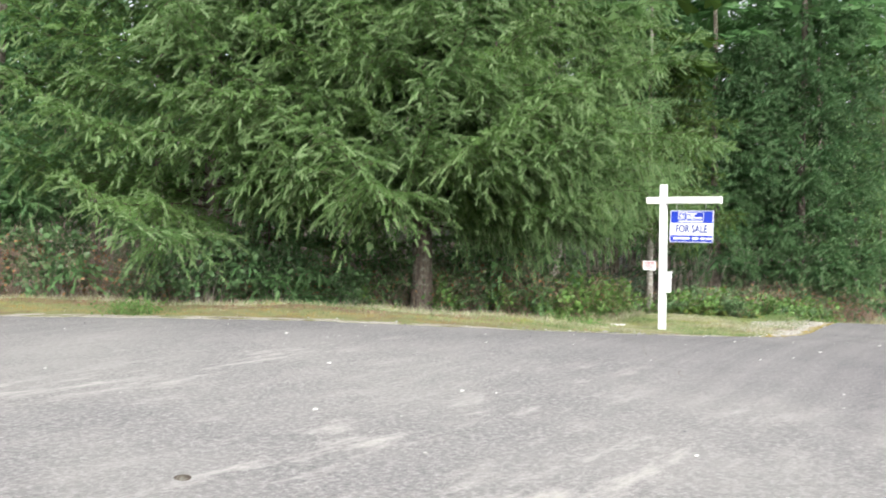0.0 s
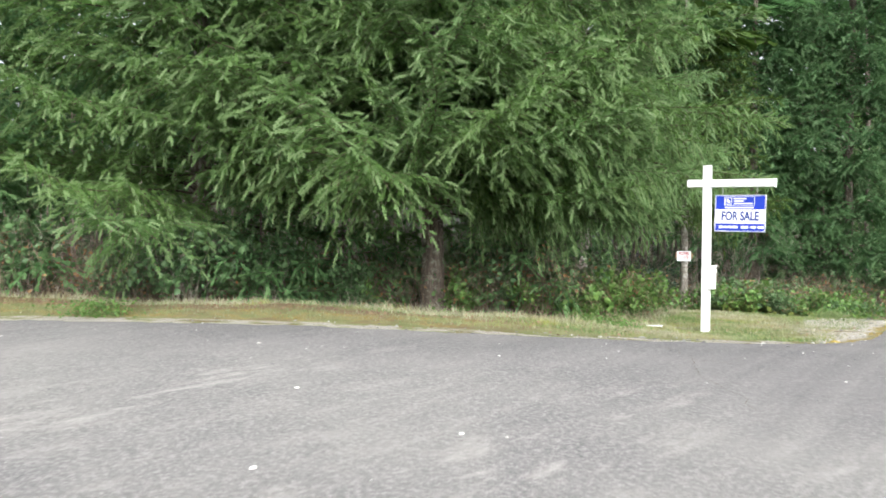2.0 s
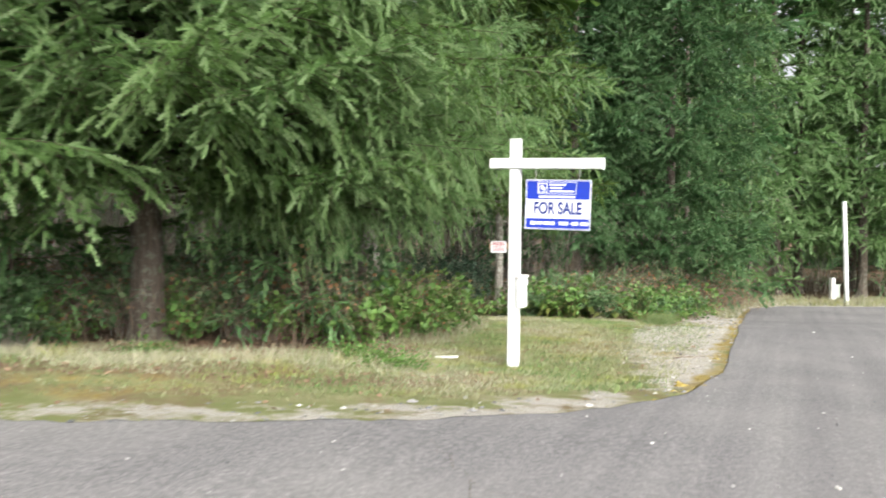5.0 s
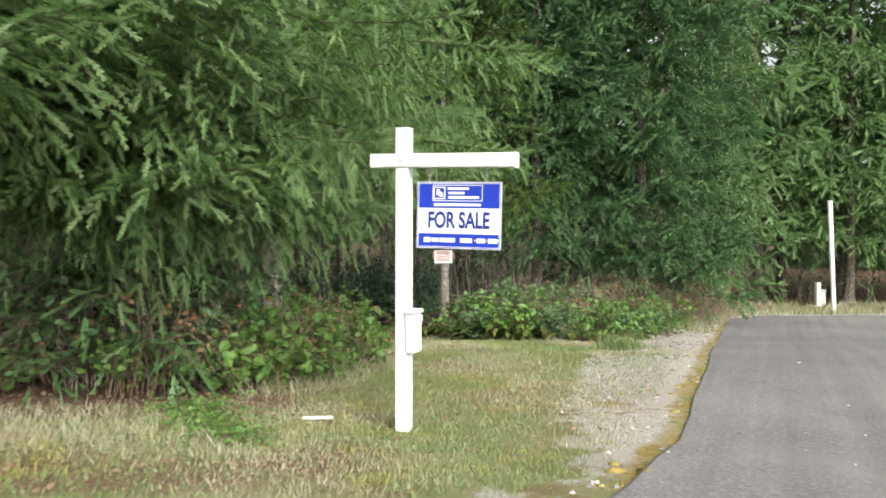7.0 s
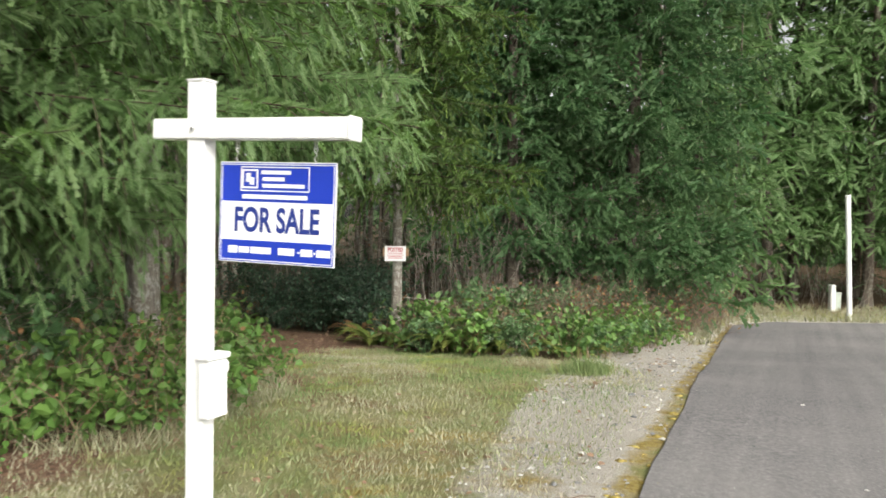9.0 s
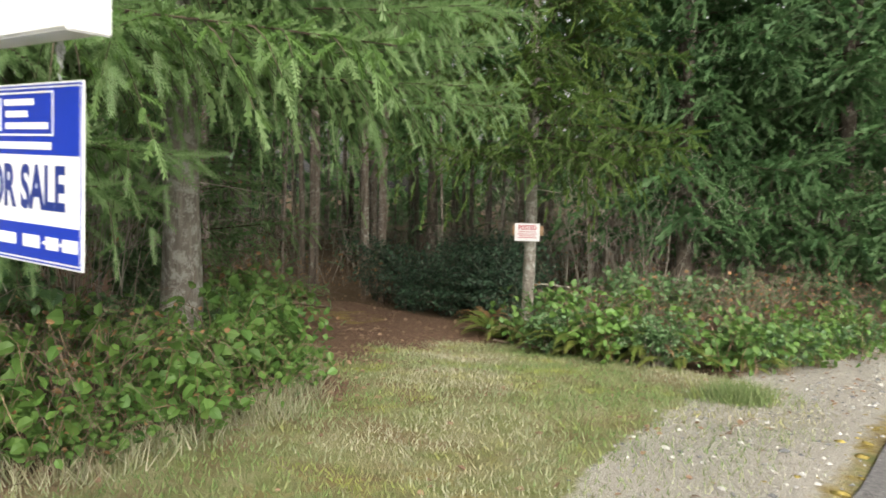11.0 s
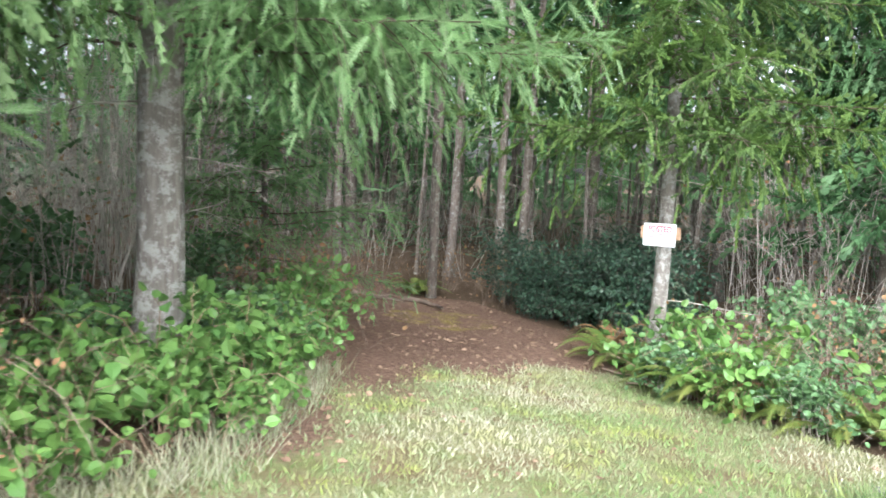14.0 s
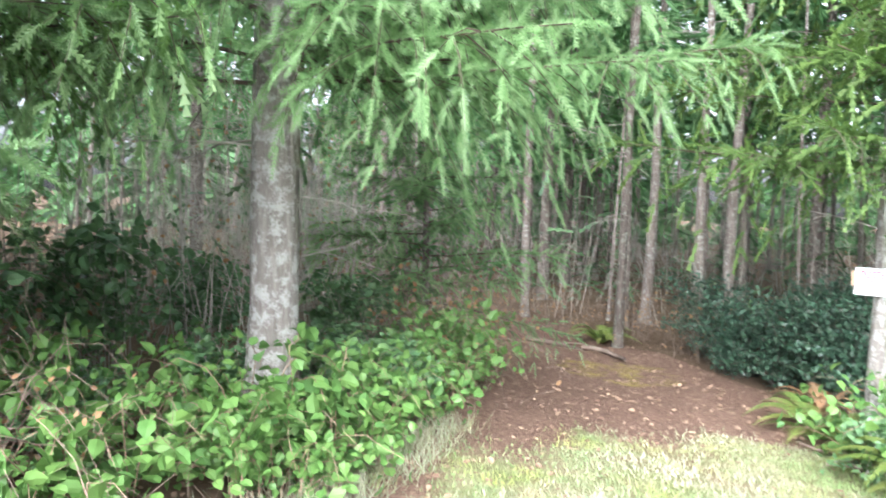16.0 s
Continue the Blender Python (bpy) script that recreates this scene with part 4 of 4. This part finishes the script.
def woodland_brush():
    """Brown saplings and low sprays that fill the wood behind the trees."""
    r = np.random.default_rng(15)
    x, y = r.uniform(-32, 16, 4600), r.uniform(13, 48, 4600)
    keep = (open_ground(x, y) < .05) & ((y > 25.5 - .12 * np.abs(x)) | ((x < -3.2) & (y > 14 - .5 * (x + 3))) | ((x > 2.2) & (y > 22.8))) & (inland(x, y) > 3.0) & ((y > 30) | (x < 7))
    x, y = x[keep], y[keep]
    n = len(x)
    h = r.uniform(.8, 3.4, n)
    a = r.uniform(0, math.pi, n)
    w = np.stack((np.cos(a), np.sin(a), 0 * a), 1) * r.uniform(.004, .012, n)[:, None]
    root = np.stack((x, y, ground_z(x, y) - .05), 1)
    top = root + np.stack((r.normal(0, .8, n), r.normal(0, .8, n), h), 1)
    pile = Pile()
    pile.triangles(np.stack((root - w, root + w, top), 1), 0, r.uniform(0, 1, n))
    pile.triangles(np.stack((root - w[:, [1, 0, 2]], root + w[:, [1, 0, 2]], top), 1), 0, r.uniform(0, 1, n))
    k = r.integers(0, n, 8000)
    at = root[k] + (top[k] - root[k]) * r.uniform(.1, .9, len(k))[:, None]
    shoots(pile, at, r.standard_normal((len(k), 3)) * np.array([1, 1, .4]), r.uniform(.25, .6, len(k)), r, r.uniform(0, .6, len(k)), 3, .05, 1, 0)
    return tagged(new("woodland_brush", pile.mesh("woodland_brush", [TWIG, SALAL])), "brown saplings and green brush filling the wood", "brush", kind="stuff")


woodland_brush()


def lawn_weight(x, y):
    e = inland(x, y)
    return grassy(x, y) * (1 - step(.1, .95, littered(x, y)) * np.where(y > 13.5, 1, .6)) * (1 - .55 * gravelly(x, y)) * step(.15 + .35 * step(3.2, 2.4, x), .5 + .45 * step(3.2, 2.4, x), e)


x, y = scatter(150000, (-2.5, 10), (7, 20.5), lawn_weight, rng)
far = np.clip(1.7 * patchy(x, y, 1.3) - .35 + .3 * patchy(y, x, 3.1) + rng.normal(0, .22, len(x)) - .2 - .1 * step(13.5, 15, y), 0, 1)
blades("lawn_grass", x, y, rng, .045, far, "short mixed green and straw grass on the opening")
x, y = scatter(64000, (-8, 5), (3.0, 12.8), lambda x, y: lawn_weight(x, y) * step(13, 12, y), rng)
e = inland(x, y)
straw = np.clip(.38 + .6 * patchy(x, y, 1.9) + .35 * step(1.3, 2.0, e) + rng.normal(0, .28, len(x)) - .3 * step(.9, .4, np.abs(e - .9)), 0, 1)
blades("verge_grass", x, y, rng, .04 + .05 * step(1.2, 1.9, e) * step(1.5, .2, x), straw, "dry straw and green grass along the road verge")
x, y = scatter(42000, (-8, 4), (1.5, 13), lambda x, y: step(.45, .1, np.abs(inland(x, y) - 2.1 - .3 * np.sin(1.7 * x))) * patchy(x, y, 1.6), rng)
blades("tall_dry_grass", x, y, rng, .13, np.clip(rng.normal(.9, .15, len(x)), 0, 1), "taller pale dry grass on the verge hump")
x, y = scatter(15000, (.4, 13), (2.0, 19), lambda x, y: step(.35, .05, np.abs(x - np.interp(y, LEFT_Y, LEFT_X) - .05)), rng)
blades("trail_edge_grass", x, y, rng, .16, np.clip(rng.normal(.75, .2, len(x)), 0, 1), "long dry grass at the foot of the brambles", .004)
x, y = 4.36 + .13 * rng.standard_normal(1100), 17.2 + .1 * rng.standard_normal(1100)
blades("grass_clump", x, y, rng, .17, np.clip(rng.normal(.1, .1, 1100), 0, 1), "bright green tall grass clump beside the gravel", .005)
x, y = scatter(26000, (6.5, 22), (16, 31), lambda x, y: step(.0, .3, inland(x, y)) * step(4.5, 1.5, inland(x, y)), rng)
blades("road_end_grass", x, y, rng, .14, np.clip(rng.normal(.8, .2, len(x)), 0, 1), "pale dry grass beyond the road end", .012)

x, y = scatter(13000, (2.6, 9.5), (9, 22), lambda x, y: gravelly(x, y) * patchy(x, y, 1.4), rng)
blades("shoulder_straw", x, y, rng, .03, np.clip(rng.normal(.95, .1, len(x)), 0, 1), "sparse dry straw over the gravel shoulder")
LITTER = foliage("leaf_litter", (.09, .05, .035), (.23, .14, .09), (.34, .23, .15), .85, .1)
x, y = scatter(60000, (-6, 8), (7, 24.5), lambda x, y: np.clip(.16 * littered(x, y) + .30 * (1 - open_ground(x, y)) * step(3.2, .8, np.minimum(np.abs(x - np.interp(y, LEFT_Y, LEFT_X)), 3)) + .03, 0, 1) * step(.2, .5, inland(x, y)), rng)
pile = Pile()
leaves(pile, np.stack((x, y, ground_z(x, y) + .008), 1), rng, .05, 0, rng.uniform(0, 1, len(x)), 2.0, .1)
tagged(new("leaf_litter", pile.mesh("leaf_litter", [LITTER])), "brown fallen leaves scattered over trail and verge", "leaves", kind="stuff")

ICO_V = np.array([(0, 0, 1), (.9, 0, .2), (.28, .86, .3), (-.72, .53, .2), (-.72, -.53, .25), (.28, -.86, .2), (0, 0, -.6)])
ICO_F = [(0, 1, 2), (0, 2, 3), (0, 3, 4), (0, 4, 5), (0, 5, 1), (6, 2, 1), (6, 3, 2), (6, 4, 3), (6, 5, 4), (6, 1, 5)]


def pebbles(name, x, y, rng, size, mat, label, category, flat=.6, lift=0.0):
    n = len(x)
    s = size * rng.lognormal(0, .4, n)
    a = rng.uniform(0, 6.28, n)
    jit = 1 + .25 * rng.standard_normal((n, 7, 1))
    p = ICO_V[None] * jit * s[:, None, None]
    c, d = np.cos(a)[:, None], np.sin(a)[:, None]
    v = np.stack((p[..., 0] * c - p[..., 1] * d, p[..., 0] * d + p[..., 1] * c, p[..., 2] * flat), -1)
    v += np.stack((x, y, ground_z(x, y) + lift), 1)[:, None]
    f = [tuple(7 * k + i for i in t) for k in range(n) for t in ICO_F]
    return tagged(new(name, mesh_from(name, v.reshape(-1, 3), f, [mat], smooth=mat is MOSS)), label, category, kind="stuff")


x, y = scatter(24000, (-3, 6.5), (8.5, 24), lambda x, y: gravelly(x, y) * (.35 + .65 * patchy(x, y, 2)), rng)
pebbles("shoulder_gravel", x, y, rng, .013, STONE, "grey crushed gravel along the road shoulder", "gravel")
x, y = scatter(5000, (2.8, 9.5), (9, 26), lambda x, y: step(.30, .08, np.abs(inland(x, y) - .06 + .05 * np.sin(5 * y))) * (.3 + .7 * patchy(x, y, 2.2)), rng)
pebbles("edge_moss", x, y, rng, .026, MOSS, "yellow-orange moss along the asphalt edge", "moss", .38, -.004)
x, y = scatter(1500, (-6, 1), (9, 16), lambda x, y: step(0, -.2, inland(x, y)) * (.25 + .75 * step(2.5, .2, -inland(x, y))), rng)
pebbles("road_grit", x, y, rng, .008, STONE, "loose pale grit lying on the asphalt", "gravel", .6, .014)
WHITESTONE = plain("pale_stone", (.62, .60, .57), .9)
for k, (x, y) in enumerate(((1.38, 7.75), (2.38, 4.42), (.9, 5.42), (3.41, 6.26), (-2.2, 5.08), (-.33, 6.0), (1.29, 8.6), (2.9, 8.9), (3.6, 8.3), (2.1, 7.1), (.6, 7.5), (4.4, 9.6), (4.9, 11.4), (5.6, 13.2), (6.0, 15.4), (5.3, 12.2), (3.0, 7.5), (0.2, 4.6))):
    bm = bmesh.new()
    bmesh.ops.create_icosphere(bm, subdivisions=1, radius=.007 + .004 * (k % 3))
    for v in bm.verts:
        v.co = Vector((v.co.x * 1.4, v.co.y, v.co.z * .5)) * (1 + .4 * noise.noise(v.co * 60 + Vector((k, 0, 0))))
    stone = part("pale_pebble", bm, WHITESTONE, None)
    stone.matrix_world = pose(x, y, float(ground_z(x, y)) + .018, 0, 0, 37 * k)
    tagged(stone, "small pale pebble lying on the asphalt", "pebble", "pebbles on the road")


def crack(points, wide, seed):
    """A dark open crack in the asphalt, slightly sunken tar along its line."""
    r = np.random.default_rng(seed)
    pts = np.array(points, float)
    u = np.linspace(0, 1, 26)
    k = np.linspace(0, 1, len(pts))
    x = np.interp(u, k, pts[:, 0]) + r.normal(0, .018, 26)
    y = np.interp(u, k, pts[:, 1]) + r.normal(0, .018, 26)
    w = wide * r.uniform(.3, 1.2, 26)
    d = unit(np.stack((np.gradient(y), -np.gradient(x)), 1))
    v = []
    for s in (-1, 1):
        xx, yy = x + s * d[:, 0] * w, y + s * d[:, 1] * w
        v.append(np.stack((xx, yy, ground_z(xx, yy) + .016), 1))
    v = np.concatenate(v)
    f = [(i, i + 1, 27 + i, 26 + i) for i in range(25)]
    ob = new("road_crack", mesh_from("road_crack", v, f, [BARK_DARK]))
    tagged(ob, "dark crack in the asphalt near the road corner", "crack", kind="structure")


crack([(1.75, 8.75), (2.0, 8.1), (2.05, 7.4), (2.4, 6.5)], .0022, 1)
crack([(2.0, 8.1), (2.6, 7.7), (3.3, 7.6)], .0016, 2)


def fallen_stick(x, y, yaw, length, seed, thick=.012):
    r = np.random.default_rng(seed)
    u = np.linspace(0, 1, 7)
    pts = np.stack((u * length, .06 * length * np.sin(4 * u) + .01 * r.standard_normal(7), .02 + .015 * r.uniform(0, 1, 7)), 1)
    v, f = tube(pts, np.linspace(thick, thick * .5, 7), 6)
    ob = new("fallen_stick", mesh_from("fallen_stick", v, f, [THICKET], smooth=True))
    ob.matrix_world = pose(x, y, float(ground_z(x + .3, y)) + .005, 0, 0, yaw)
    tagged(ob, "brown broken stick lying on the ground", "stick", "fallen sticks")


for k, (x, y, a, l, th) in enumerate(((-3.5, 21.65, 4, 1.1, .05), (-2.5, 21.75, -12, .9, .045), (-3.3, 21.6, 50, .7, .02), (.9, 20.4, 15, 1.2, .015), (1.6, 19.6, -10, .9, .012), (2.0, 19.2, 25, .7, .01), (4.3, 15.6, 70, .5, .006), (3.7, 12.6, 30, .4, .006))):
    fallen_stick(x, y, a, l, 800 + k, th)

# pale flat scrap in the grass beside the sign
scrap = new("plastic_scrap")
scrap.matrix_world = pose(1.53, 12.2, float(ground_z(1.53, 12.2)) + .02, 0, 0, 8)
tagged(scrap, "pale flat plastic scrap lying in the grass", "scrap")
part("strip", box(.22, .04, .02, (0, 0, .0), .006), PAPER, scrap)
dark_clod = new("dark_clod", None)
dark_clod.matrix_world = pose(.2, 3.24, float(ground_z(.2, 3.24)) + .014)
tagged(dark_clod, "dark clod of dirt lying on the asphalt", "clod")
bm = bmesh.new()
bmesh.ops.create_icosphere(bm, subdivisions=2, radius=.03)
for v in bm.verts:
    v.co = Vector((v.co.x * 1.3, v.co.y, v.co.z * .5)) * (1 + .35 * noise.noise(v.co * 40))
part("clod", bm, BARK_DARK, dark_clod)


# ---- road end: marker pole and service pedestals ----
marker = new("marker_pole")
PZ0 = float(ground_z(11.1, 27.4))
marker.matrix_world = pose(11.1, 27.4, PZ0, 0, -2.2, 0)
tagged(marker, "tall white plastic marker pole beyond the road end", "pole")
v, f = tube([(0, 0, -.2), (0, 0, .02), (0, 0, 1.4), (0, 0, 2.74), (0, 0, 2.76)], [.058, .058, .058, .058, .045], 14)
mesh_part("tube", mesh_from("tube", v, f, [VINYL], smooth=True), marker)
v, f = tube([(0, 0, 2.755), (0, 0, 2.80), (0, 0, 2.815)], [.064, .064, .05], 14)
mesh_part("cap", mesh_from("cap", v, f, [VINYL]), marker)
for (x, y, w, h, mat, lab) in ((11.53, 29.6, .14, .62, PAPER, "pale grey utility pedestal with a rounded cap"), (11.72, 29.9, .22, .4, CONCRETE, "low grey-green utility pedestal")):
    ped = new("utility_pedestal")
    ped.matrix_world = pose(x, y, float(ground_z(x, y)), 0, 0, 20)
    tagged(ped, lab, "utility box", "utility pedestals")
    part("housing", box(w, w, h + .1, (0, 0, h / 2 - .05), .02), mat, ped)
    part("cap", box(w * 1.12, w * 1.12, .06, (0, 0, h + .02), .018), mat, ped)


# ---- distant woods that close the view ----
def distant_woods():
    r = np.random.default_rng(9)
    pile = Pile()
    P, D, L = [], [], []
    for _ in range(260):
        a = radians(r.uniform(-35, 215))
        d = r.uniform(46, 66)
        cx, cy = 2 + d * math.cos(a), 12 + d * math.sin(a)
        if cy < road_edge(cx) + 3:
            continue
        h = r.uniform(11, 17)
        n = 55
        z = h * r.uniform(.02, 1, n) ** .9
        w = r.uniform(0, 2 * math.pi, n)
        rad = 2.7 * (1 - z / h) ** .7 + .2
        P.append(np.stack((cx + np.cos(w) * rad * .3, cy + np.sin(w) * rad * .3, z - .6), 1))
        D.append(np.stack((np.cos(w), np.sin(w), np.full(n, -.35)), 1))
        L.append(rad * .9 + .5)
    P, D, L = np.concatenate(P), np.concatenate(D), np.concatenate(L)
    shoots(pile, P, D, L, r, r.uniform(0, .5, len(P)), 3, .45, 1, 1)
    return tagged(new("distant_woods", pile.mesh("distant_woods", [TWIG, NEEDLES_DEEP])), "distant green conifer woods", "trees", kind="stuff")


distant_woods()
